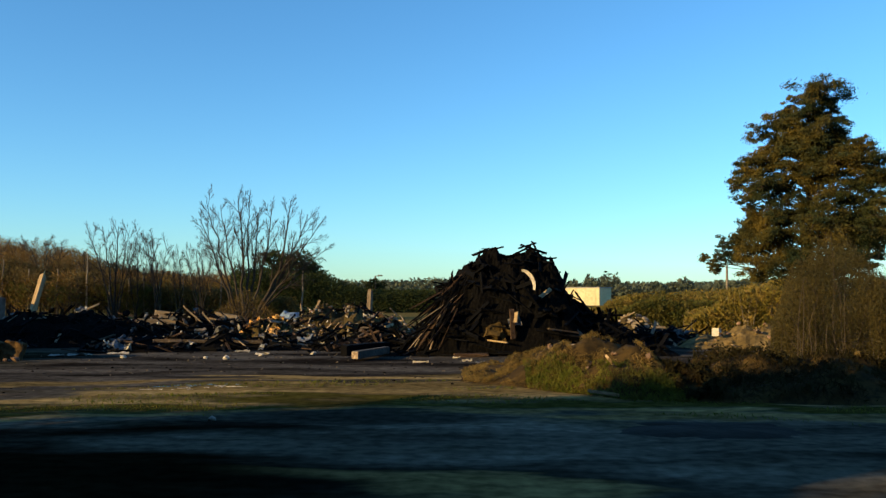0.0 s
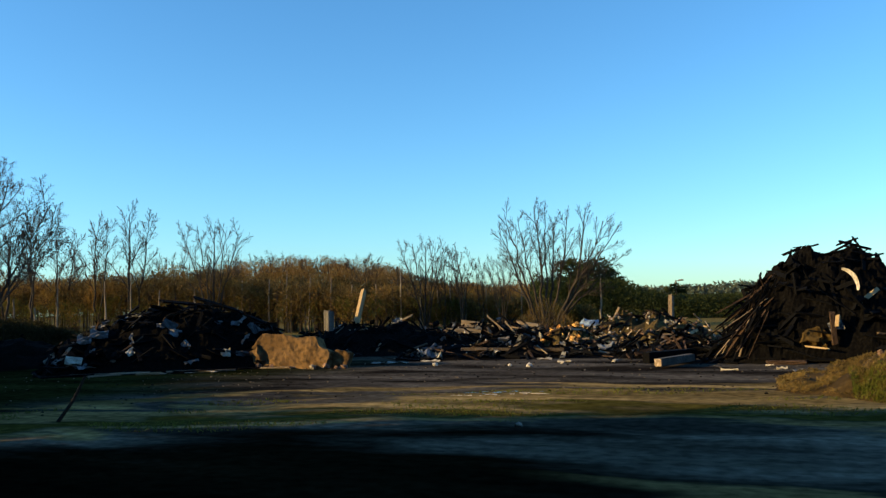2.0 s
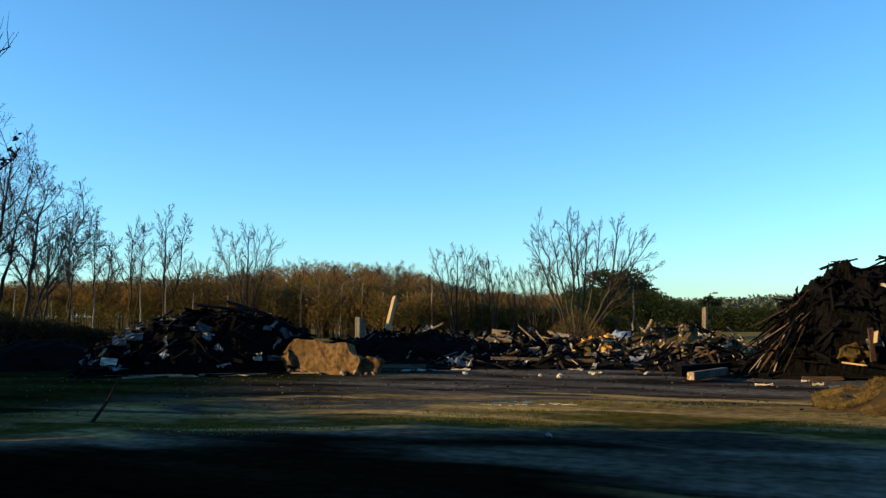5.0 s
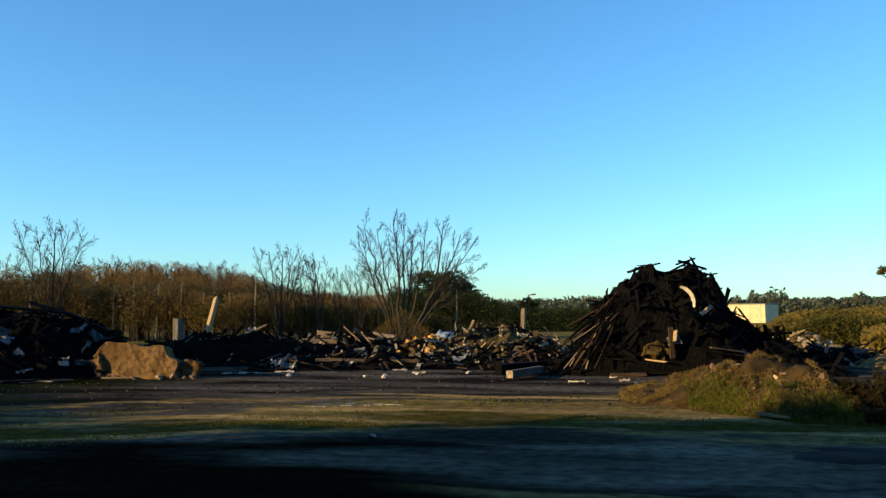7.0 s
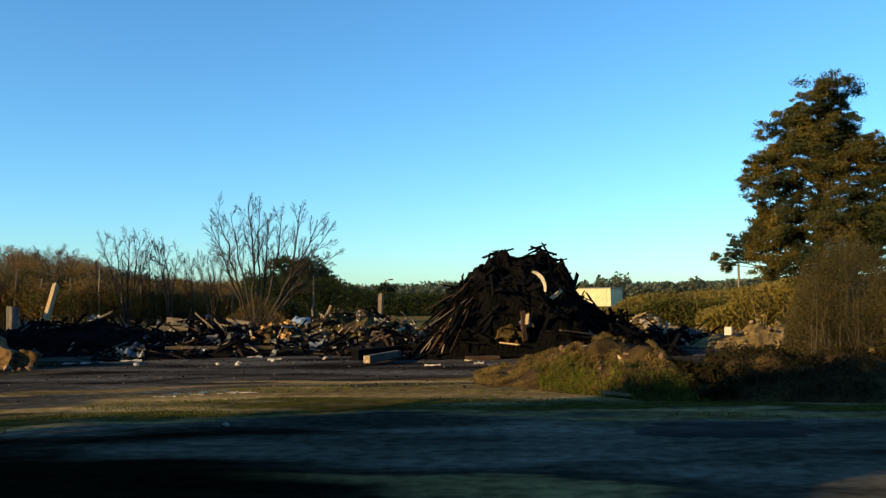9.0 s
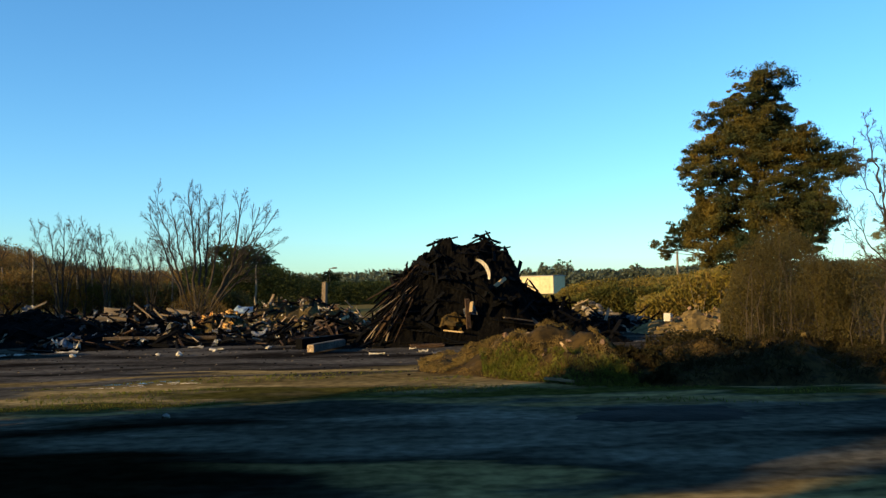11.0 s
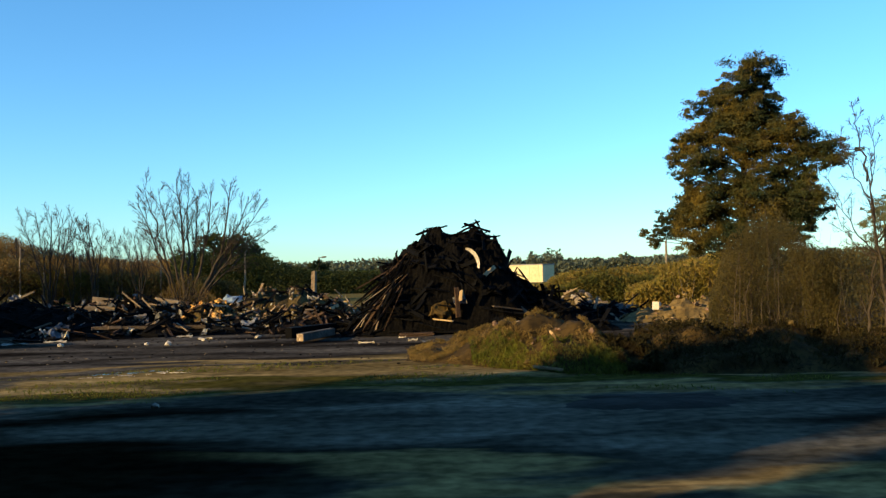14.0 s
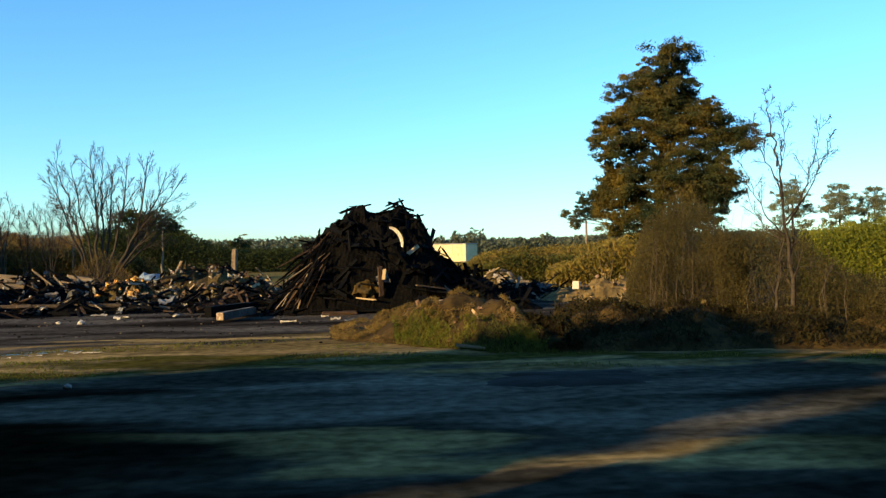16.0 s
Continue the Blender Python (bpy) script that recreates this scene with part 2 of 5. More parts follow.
    darken = n.new("ShaderNodeMapRange")  # grass before the undergrowth, its shade painted in as dark green
    darken.interpolation_type = "SMOOTHSTEP"
    darken.inputs["From Min"].default_value, darken.inputs["From Max"].default_value = -9.5, -14.0
    l.new(math_("ADD", sep.outputs["X"], wind), darken.inputs["Value"])
    c = blend(math_("MULTIPLY", darken.outputs[0], band(sep.outputs["Y"], 4.0, 26.0, 3.0)), c, blend(patch, (0.007, 0.009, 0.003), (0.028, 0.03, 0.009)))
    darken = n.new("ShaderNodeMapRange")  # much darker ground on the other side of the track
    darken.interpolation_type = "SMOOTHSTEP"
    darken.inputs["From Min"].default_value, darken.inputs["From Max"].default_value = 3.9, 6.0
    l.new(math_("ADD", sep.outputs["X"], math_("MULTIPLY", wind, 0.6)), darken.inputs["Value"])
    c = blend(math_("MULTIPLY", darken.outputs[0], band(sep.outputs["Y"], -90.0, 8.0, 1.2)), c, blend(patch, (0.005, 0.005, 0.002), (0.02, 0.018, 0.007)))
    spk = n.new("ShaderNodeMapRange")
    spk.inputs["From Min"].default_value, spk.inputs["From Max"].default_value = 0.35, 0.7
    spk.inputs["To Min"].default_value, spk.inputs["To Max"].default_value = 0.6, 1.35
    l.new(fine, spk.inputs["Value"])
    hsv = n.new("ShaderNodeHueSaturation")
    l.new(c, hsv.inputs["Color"])
    l.new(spk.outputs[0], hsv.inputs["Value"])
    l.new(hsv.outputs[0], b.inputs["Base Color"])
    bp = n.new("ShaderNodeBump")
    bp.inputs["Strength"].default_value, bp.inputs["Distance"].default_value = 0.35, 0.03
    l.new(math_("ADD", fine, math_("MULTIPLY", patch, 2.0)), bp.inputs["Height"])
    l.new(bp.outputs[0], b.inputs["Normal"])
    return m


# ---- helpers for meshes ----
def pol(az, d, z=0.0):
    """The place d metres off in the direction az (degrees clockwise from straight ahead)."""
    return np.array((d * math.sin(radians(az)), d * math.cos(radians(az)), z))


def ground_z(x, y):
    r = math.hypot(x, y)
    z = 0.05 * noise.noise((x * 0.25, y * 0.5, 3.1)) + 0.025 * noise.noise((x * 0.9, y * 1.6, 7.7))
    if r > 60:
        z += min(1.0, (r - 60) / 200) * 0.8 * noise.noise((x * 0.008, y * 0.008, 1.3))
    return z


def mesh_quads(name, verts, mat_, smooth=False):
    """A mesh of separate quads: every four vertices are one face."""
    verts = np.asarray(verts, dtype=np.float32).reshape(-1, 3)
    return mesh_faces(name, verts, np.arange(len(verts)).reshape(-1, 4), mat_, smooth)


def mesh_faces(name, verts, quads, mat_, smooth=False):
    me = bpy.data.meshes.new(name)
    me.vertices.add(len(verts))
    me.vertices.foreach_set("co", np.asarray(verts, dtype=np.float32).ravel())
    me.loops.add(quads.size)
    me.loops.foreach_set("vertex_index", quads.astype(np.int32).ravel())
    me.polygons.add(len(quads))
    me.polygons.foreach_set("loop_start", np.arange(len(quads), dtype=np.int32) * 4)
    me.polygons.foreach_set("use_smooth", np.full(len(quads), smooth))
    me.update(calc_edges=True)
    me.materials.append(mat_)
    return me


def part(name, me, parent=None, label="", m=None):
    ob = new(name, me)
    if parent is not None:
        ob.parent = parent
    if m is not None:
        ob.matrix_basis = m
    if label:
        ob["label"] = label
    return ob


def unit(rng, n):
    v = rng.normal(size=(n, 3))
    return v / np.linalg.norm(v, axis=1, keepdims=True)


def cards(name, centres, size, aspect, upright, mat_, rng):
    """Many small pointed leaves or sprigs, one lozenge each."""
    c = np.asarray(centres, dtype=float)
    n = len(c)
    a = unit(rng, n)
    a[:, 2] += upright * np.sign(rng.random(n) - 0.15)
    a /= np.linalg.norm(a, axis=1, keepdims=True)
    b = np.cross(a, unit(rng, n))
    b /= np.linalg.norm(b, axis=1, keepdims=True) + 1e-9
    s = (size * rng.uniform(0.55, 1.3, n))[:, None]
    bend = np.cross(a, b) * s * 0.12
    q = np.stack([c - a * s, c + b * s * aspect + bend, c + a * s, c - b * s * aspect + bend], 1)
    return mesh_quads(name, q, mat_)


def tubes(name, segs, mat_, sides=5):
    """Tapered round limbs from rows of (start, end, start radius, end radius)."""
    s = np.array([(*p, *q, r0, r1) for p, q, r0, r1 in segs], dtype=float)
    p, q, r0, r1 = s[:, :3], s[:, 3:6], s[:, 6:7], s[:, 7:8]
    d = q - p
    d /= np.linalg.norm(d, axis=1, keepdims=True) + 1e-9
    ref = np.where(np.abs(d[:, 2:3]) > 0.9, np.array([[1.0, 0, 0]]), np.array([[0, 0, 1.0]]))
    u = np.cross(d, ref)
    u /= np.linalg.norm(u, axis=1, keepdims=True) + 1e-9
    w = np.cross(d, u)
    rings = []
    for k in range(sides):
        a = 2 * math.pi * k / sides
        rings.append((u * math.cos(a) + w * math.sin(a)))
    rings = np.stack(rings, 1)
    lo, hi = p[:, None] + rings * r0[:, None], q[:, None] + rings * r1[:, None]
    verts = np.concatenate([lo, hi], 1).reshape(-1, 3)
    base = np.arange(len(s))[:, None, None] * 2 * sides
    k = np.arange(sides)
    f = np.stack([k, (k + 1) % sides, (k + 1) % sides + sides, k + sides], 1)[None]
    return mesh_faces(name, verts, (base + f).reshape(-1, 4), mat_, True)


def limb_mesh(name, pts, rad, mat_, sides=6):
    """One bent, tapered, closed limb along its points."""
    pts = np.asarray(pts, float)
    verts, quads = [], []
    d = np.gradient(pts, axis=0)
    d /= np.linalg.norm(d, axis=1, keepdims=True) + 1e-9
    ref = np.array((0.31, 0.95, 0.02))
    for i, (p, r) in enumerate(zip(pts, rad)):
        u = np.cross(d[i], ref)
        u /= np.linalg.norm(u) + 1e-9
        w = np.cross(d[i], u)
        for k in range(sides):
            a = 2 * math.pi * k / sides
            verts.append(p + (u * math.cos(a) + w * math.sin(a)) * r)
            if i:
                b, c = (i - 1) * sides, i * sides
                quads.append((b + k, b + (k + 1) % sides, c + (k + 1) % sides, c + k))
    return mesh_faces(name, verts, np.array(quads), mat_, True)


def as_segments(lines, least):
    """Polylines as separate tapered pieces, none thinner than least."""
    return [(p[i], p[i + 1], max(r[i], least), max(r[i + 1], least * 0.7)) for p, r, *_ in lines for i in range(len(p) - 1)]


def from_bm(name, bm, mat_, smooth=False):
    me = bpy.data.meshes.new(name)
    bm.normal_update()
    bm.to_mesh(me)
    bm.free()
    for pl in me.polygons:
        pl.use_smooth = smooth
    me.materials.append(mat_)
    return me


RNG = np.random.default_rng(11)
KINDS = {"charred": M_CHAR, "weathered": M_WOOD, "pale": M_PALE, "singed": M_BROWN}


def plank_mesh(mat_):
    """A board of unit length with splintered, uneven ends and a slight bow."""
    bm = bmesh.new()
    bow, rows = RNG.normal() * 0.04, []
    for i, x in enumerate((-0.5, -0.2, 0.15, 0.5)):
        z = bow * (1 - 4 * x * x)
        ex = RNG.uniform(-0.07, 0.07, 4) if i in (0, 3) else np.zeros(4)
        rows.append([bm.verts.new((x + ex[k], sy * 0.5 * RNG.uniform(0.85, 1.05), z + sz * 0.5)) for k, (sy, sz) in
                     enumerate(((-1, -1), (1, -1), (1, 1), (-1, 1)))])
    for a, b in zip(rows, rows[1:]):
        for k in range(4):
            bm.faces.new((a[k], a[(k + 1) % 4], b[(k + 1) % 4], b[k]))
    bm.faces.new(rows[0][::-1])
    bm.faces.new(rows[-1])
    bmesh.ops.recalc_face_normals(bm, faces=bm.faces[:])
    return from_bm("board", bm, mat_)


def chunk_mesh(mat_):
    bm = bmesh.new()
    bmesh.ops.create_icosphere(bm, subdivisions=1, radius=0.5)
    for v in bm.verts:
        v.co *= RNG.uniform(0.7, 1.25)
        v.co.z *= 0.8
    return from_bm("chunk", bm, mat_)


def sheet_mesh(mat_):
    """A crumpled thin sheet with thickness."""
    bm = bmesh.new()
    n = 4
    g = [[(x / n - 0.5, y / n - 0.5, RNG.normal() * 0.06) for x in range(n + 1)] for y in range(n + 1)]
    up = [[bm.verts.new((x, y, z + 0.012)) for x, y, z in row] for row in g]
    dn = [[bm.verts.new((x, y, z - 0.012)) for x, y, z in row] for row in g]
    for j in range(n):
        for i in range(n):
            bm.faces.new((up[j][i], up[j][i + 1], up[j + 1][i + 1], up[j + 1][i]))
            bm.faces.new((dn[j][i], dn[j + 1][i], dn[j + 1][i + 1], dn[j][i + 1]))
    for i in range(n):
        bm.faces.new((up[0][i], dn[0][i], dn[0][i + 1], up[0][i + 1]))
        bm.faces.new((up[n][i], up[n][i + 1], dn[n][i + 1], dn[n][i]))
        bm.faces.new((up[i][0], up[i + 1][0], dn[i + 1][0], dn[i][0]))
        bm.faces.new((up[i][n], dn[i][n], dn[i + 1][n], up[i + 1][n]))
    return from_bm("sheet", bm, mat_)


PLANKS = {k: [plank_mesh(m) for _ in range(5)] for k, m in KINDS.items()}
CHUNKS = {k: [chunk_mesh(m) for _ in range(5)] for k, m in
          {"clod": M_EARTH, "tan": M_SUBSOIL, "brick": M_BRICK, "rubble": M_RUBBLE, "white": M_WHITE, "ash": M_ASH, "foam": M_FOAM}.items()}
SHEETS = {k: [sheet_mesh(m) for _ in range(4)] for k, m in
          {"metal": M_SHEET, "white": M_WHITE, "tarp": M_BLUE, "foam": M_FOAM, "charred": M_CHAR}.items()}


def pick(pool):
    return pool[int(RNG.integers(len(pool)))]


def along(p, q, w, t, twist=0.0):
    """The pose of a unit board that runs from p to q."""
    p, q = Vector(p), Vector(q)
    d = q - p
    rot = d.to_track_quat("X", "Z").to_matrix().to_4x4()
    return Matrix.Translation((p + q) / 2) @ rot @ pose(0, 0, 0, twist) @ Matrix.Diagonal((d.length, w, t, 1))


def put(p, sx, sy, sz, rx=0.0, ry=0.0, rz=0.0):
    return Matrix.Translation(p) @ Euler((rx, ry, rz)).to_matrix().to_4x4() @ Matrix.Diagonal((sx, sy, sz, 1))


# ---- ground ----
def build_ground():
    radii = [0.0] + list(np.geomspace(1.5, 60, 120)) + list(np.geomspace(62, 2600, 50))
    nseg = 240
    verts, quads = [(0, 0, ground_z(0, 0))], []
    for r in radii[1:]:
        for k in range(nseg):
            a = 2 * math.pi * k / nseg
            x, y = r * math.sin(a), r * math.cos(a)
            verts.append((x, y, ground_z(x, y)))
    for i in range(len(radii) - 2):
        for k in range(nseg):
            a, b = 1 + i * nseg + k, 1 + i * nseg + (k + 1) % nseg
            quads.append((a, a + nseg, b + nseg, b))
    me = bpy.data.meshes.new("ground")
    me.from_pydata(verts, [], quads + [(0, 1 + k, 1 + (k + 1) % nseg) for k in range(nseg)])
    for pl in me.polygons:
        pl.use_smooth = True
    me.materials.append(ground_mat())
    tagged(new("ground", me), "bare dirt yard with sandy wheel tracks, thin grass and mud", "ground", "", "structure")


build_ground()


# ---- heaps of debris ----
def heap(name, label, category, x0, y0, turn, profile, depth, core_mat, rough=0.14, cells=(64, 28), sides=1.7):
    """A heap with a long axis at `turn` degrees from x; profile: rows of (along, height). Returns its base and its height function."""
    root = tagged(new(name), label, category)
    root.matrix_basis = pose(x0, y0, ground_z(x0, y0), 0, 0, turn)
    us, hs = zip(*profile)
    seed = RNG.uniform(0, 50)

    def top(u, v):
        f = max(0.0, 1 - abs(v / (depth if v < 0 else depth * 0.68)) ** sides)
        n = noise.fractal((u * 1.5 + seed, v * 1.5, seed), 0.6, 2.0, 5) * rough
        h = float(np.interp(u, us, hs))
        return h * f * (1 + n * 0.35) + n * 0.9 * min(1.0, h * f * 3)

    nu, nv = cells
    uu, vv = np.linspace(us[0], us[-1], nu + 1), np.linspace(-depth, depth, nv + 1)
    verts = [(u, v, top(u, v) - 0.06) for v in vv for u in uu]
    quads = np.array([(j * (nu + 1) + i, j * (nu + 1) + i + 1, (j + 1) * (nu + 1) + i + 1, (j + 1) * (nu + 1) + i) for j in range(nv) for i in range(nu)])
    part("core", mesh_faces("core", verts, quads, core_mat), root)
    return root, top


def surface_piece(root, top, u, v, mesh, length, w, t, lay=0.35, lift=0.0, name="board", turn=None, slope=None):
    """A loose piece lying on the heap's skin, turned at random."""
    e = 0.25
    nx, ny = -(top(u + e, v) - top(u - e, v)) / (2 * e), -(top(u, v + e) - top(u, v - e)) / (2 * e)
    nrm = Vector((nx, ny, 1)).normalized()
    a = RNG.uniform(0, math.pi) if turn is None else radians(turn + RNG.normal() * 14)
    d = Vector((math.cos(a), math.sin(a), 0))
    d = (d - nrm * d.dot(nrm)).normalized()
    d = (d + nrm * RNG.normal() * lay).normalized()
    s = d.cross(nrm).normalized()
    m = Matrix((d, s, d.cross(s))).transposed().to_4x4()
    m = Matrix.Translation((u, v, top(u, v) + lift)) @ m @ pose(0, 0, 0, RNG.normal() * 30) @ Matrix.Diagonal((length, w, t, 1))
    return part(name, mesh, root, "", m)


def choice(kinds, weights):
    return kinds[int(RNG.choice(len(kinds), p=np.array(weights) / sum(weights)))]


def broken_block(name, mat_, sx, sy, sz, amount, cuts=4):
    bm = bmesh.new()
    bmesh.ops.create_cube(bm, size=1.0)
    bmesh.ops.subdivide_edges(bm, edges=bm.edges[:], cuts=cuts, use_grid_fill=True)
    seed = RNG.uniform(0, 90)
    for v in bm.verts:
        v.co = Vector((v.co.x * sx, v.co.y * sy, v.co.z * sz))
        n = noise.noise_vector(v.co * 1.6 + Vector((seed, 0, 0))) * 0.6 + noise.noise_vector(v.co * 6.0 + Vector((seed, 9, 0))) * 0.55
        v.co += n * amount
    return from_bm(name, bm, mat_)


# the tall burnt pile
def tall_pile():
    prof = [(-3.2, 0.0), (-2.7, 0.25), (-2.3, 0.6), (-2.0, 1.15), (-1.8, 1.85), (-1.35, 2.32), (-0.9, 2.5), (-0.65, 2.75), (-0.2, 2.93), (0.45, 2.93), (1.15, 2.86), (1.5, 2.68),
            (1.72, 2.35), (2.0, 1.62), (2.5, 1.2), (3.05, 0.95), (3.9, 0.5), (4.8, 0.25), (5.2, 0.0)]
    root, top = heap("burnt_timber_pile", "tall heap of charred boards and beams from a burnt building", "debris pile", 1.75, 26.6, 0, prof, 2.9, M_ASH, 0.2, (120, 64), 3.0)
    for _ in range(300):
        u, v = RNG.uniform(-3.2, 4.6), RNG.uniform(-2.7, 1.4)
        k = choice(["charred", "singed", "weathered", "pale"], [0.965, 0.025, 0.008, 0.002])
        ln = RNG.uniform(0.35, 1.3)
        high = top(u, v) > 2.1
        if top(u, v) > 2.78:
            surface_piece(root, top, u, v, pick(PLANKS["charred"]), RNG.uniform(0.4, 0.9), RNG.uniform(0.04, 0.1), 0.03, 0.1, 0.0, turn=0)
            continue
        surface_piece(root, top, u, v, pick(PLANKS[k]), ln * (0.6 if high else 1.0), RNG.uniform(0.04, 0.13), RNG.uniform(0.02, 0.05), 0.18 if high else 0.42, 0.03)
    for _ in range(40):
        u, v = RNG.uniform(-2.6, 3.4), RNG.uniform(-2.6, 0.6)
        if top(u, v) > 2.7:
            continue
        surface_piece(root, top, u, v, pick(SHEETS["charred" if RNG.random() < 0.99 else "metal"]), RNG.uniform(0.25, 0.7), RNG.uniform(0.15, 0.5), 0.9, 0.35, 0.0, "sheet")
    # boards fanned down one flank
    for i in range(62):
        f = RNG.uniform(0, 1)
        u, v = -1.35 - 0.75 * f + RNG.normal() * 0.14, RNG.uniform(-2.5, -1.2)
        z = max(0.25, top(u, v))
        ln = RNG.uniform(0.6, 1.6)
        lean = radians(RNG.normal(54, 13))
        d = np.array((-math.cos(lean), RNG.normal() * 0.2 - 0.25, -math.sin(lean)))
        d /= np.linalg.norm(d)
        p = np.array((u, v - 0.15, z + 0.2))
        q = p + d * ln
        if q[2] < 0.02:
            q = p + d * (p[2] - 0.02) / -d[2]
        k = choice(["charred", "singed", "weathered", "pale"], [0.64, 0.32, 0.04, 0.0])
        part("board", pick(PLANKS[k]), root, "", along(p - d * 0.2, q, RNG.uniform(0.02, 0.06), RNG.uniform(0.012, 0.03), RNG.normal() * 40))
    # boards and splinters against the sky
    for u, z, du, dz in ((-0.64, 2.95, 0.03, 0.25), (-0.2, 3.02, 0.1, 0.1), (1.05, 2.98, 0.32, 0.06), (1.3, 2.9, 0.55, 0.05), (1.0, 2.92, 0.7, -0.2), (1.45, 2.62, 0.35, -0.22), (0.3, 2.98, 0.5, 0.03),
                         (-1.85, 2.18, -0.28, 0.02), (0.75, 2.98, 0.35, 0.1), (1.55, 2.45, 0.3, -0.25), (-1.2, 2.45, 0.16, 0.08), (-1.72, 2.02, 0.04, -0.25), (-0.9, 2.62, 0.14, 0.12), (1.85, 1.8, 0.35, -0.25)):
        part("board", pick(PLANKS["charred"]), root, "", along((u - du * 0.7, RNG.uniform(-0.6, 0.0), z - 0.12 - dz * 0.7), (u + du * 0.8, RNG.uniform(-0.8, -0.2), z - 0.08 + dz * 0.8), RNG.uniform(0.04, 0.1), 0.03, RNG.normal() * 30))
    part("board", PLANKS["pale"][0], root, "pale unburnt board", along((0.78, -2.3, 1.46), (1.34, -2.15, 1.89), 0.11, 0.04, 60))
    bm, prev = bmesh.new(), None
    for i in range(11):  # a strip of pale sheet bent over the boards
        a = radians(8 + 9 * i)
        w = 0.075 * (0.5 + math.sin(math.pi * (i + 1) / 12))
        row = [bm.verts.new((0.42 * math.sin(a) * f, dy, 0.5 * math.cos(a) * f)) for f, dy in ((1 - w, -0.02), (1 + w, -0.05), (1 + w, 0.0), (1 - w, 0.03))]
        for k in range(4 if prev else 0):
            bm.faces.new((prev[k], prev[(k + 1) % 4], row[(k + 1) % 4], row[k]))
        prev = row
    bmesh.ops.recalc_face_normals(bm, faces=bm.faces[:])
    part("sheet", from_bm("sheet", bm, M_WHITE), root, "curved white sheet", pose(0.42, -2.45, 1.93, 0, 0, 0))
    part("post", PLANKS["singed"][1], root, "upright singed post", along((0.2, -2.82, 0.5), (0.17, -2.72, 1.3), 0.12, 0.1))
    part("earth_lump", broken_block("earth_lump", M_MOUND, 0.62, 0.36, 0.36, 0.2, 8), root, "lump of red-brown earth", pose(-0.22, -2.62, 0.62, -35, 12, 0))
    part("post", PLANKS["pale"][4], root, "pale splintered stub", along((0.26, -2.95, 0.95), (0.3, -2.9, 1.24), 0.12, 0.05))
    for _ in range(24):
        u, v = RNG.uniform(-2.6, 3.2), RNG.uniform(-3.1, -2.5)
        k = choice(["charred", "weathered", "pale"], [0.86, 0.11, 0.03])
        part("board", pick(PLANKS[k]), root, "", put((u, v, 0.06 + max(0, top(u, v))), RNG.uniform(0.3, 1.0), RNG.uniform(0.06, 0.16), 0.04, RNG.normal() * 0.2, RNG.normal() * 0.12, RNG.uniform(-0.5, 0.5)))


tall_pile()


# the long dark pile with metal sheets
def sheet_pile():
    prof = [(-3.9, 0.0), (-3.4, 0.5), (-2.6, 1.05), (-1.6, 1.5), (-0.6, 1.72), (0.3, 2.0), (1.2, 1.85), (2.0, 1.7), (2.7, 1.3), (3.3, 0.9), (3.9, 0.2), (4.2, 0)]
    x, y, _ = pol(-37.3, 27.8)
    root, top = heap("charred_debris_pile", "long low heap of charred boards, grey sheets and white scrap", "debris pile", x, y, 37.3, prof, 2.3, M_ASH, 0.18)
    for _ in range(270):
        u, v = RNG.uniform(-3.7, 3.9), RNG.uniform(-2.1, 1.2)
        k = choice(["charred", "singed", "weathered"], [0.93, 0.05, 0.02])
        surface_piece(root, top, u, v, pick(PLANKS[k]), RNG.uniform(0.25, 1.1), RNG.uniform(0.04, 0.14), RNG.uniform(0.02, 0.05), 0.25, 0.02)
    for _ in range(90):
        u, v = RNG.uniform(-3.6, 3.6), RNG.uniform(-2.1, 0.6)
        k = choice(["metal", "charred", "white"], [0.62, 0.3, 0.08] if u < -0.6 else [0.6, 0.37, 0.03])
        surface_piece(root, top, u, v, pick(SHEETS[k]), RNG.uniform(0.15, 0.55), RNG.uniform(0.08, 0.28), 0.5, 0.22, 0.05, "sheet")
    for u, z, w in ((-2.7, 0.35, 0.8), (-2.5, 0.9, 0.7), (-2.1, 1.05, 0.9), (1.4, 0.4, 0.5)):
        v = -2.0 if z < 0.5 else -1.3
        part("sheet", pick(SHEETS["white" if z < 0.5 else "metal"]), root, "", put((u, v, z + 0.1), w * 0.55, 0.24, 0.6, 0.9, RNG.normal() * 0.2, 0))
    for u, z, du, dz in ((0.3, 1.95, 0.7, -0.12), (1.2, 1.9, 0.6, -0.25), (-1.2, 1.6, 0.5, 0.1), (2.2, 1.5, 0.5, -0.3), (-0.2, 1.8, -0.5, 0.1)):
        part("board", pick(PLANKS["charred"]), root, "", along((u - du, -0.3, z - dz), (u + du, -0.5, z + dz * 0.8 + 0.05), 0.16, 0.05, 20))
    for _ in range(24):
        u = RNG.uniform(-3.0, 4.2)
        part("board", pick(PLANKS[choice(["charred", "weathered", "pale"], [0.6, 0.3, 0.1])]), root, "", put((u, RNG.uniform(-2.9, -2.2), 0.06), RNG.uniform(0.3, 1.1), 0.12, 0.04, 0, 0, RNG.uniform(-0.4, 0.4)))


sheet_pile()


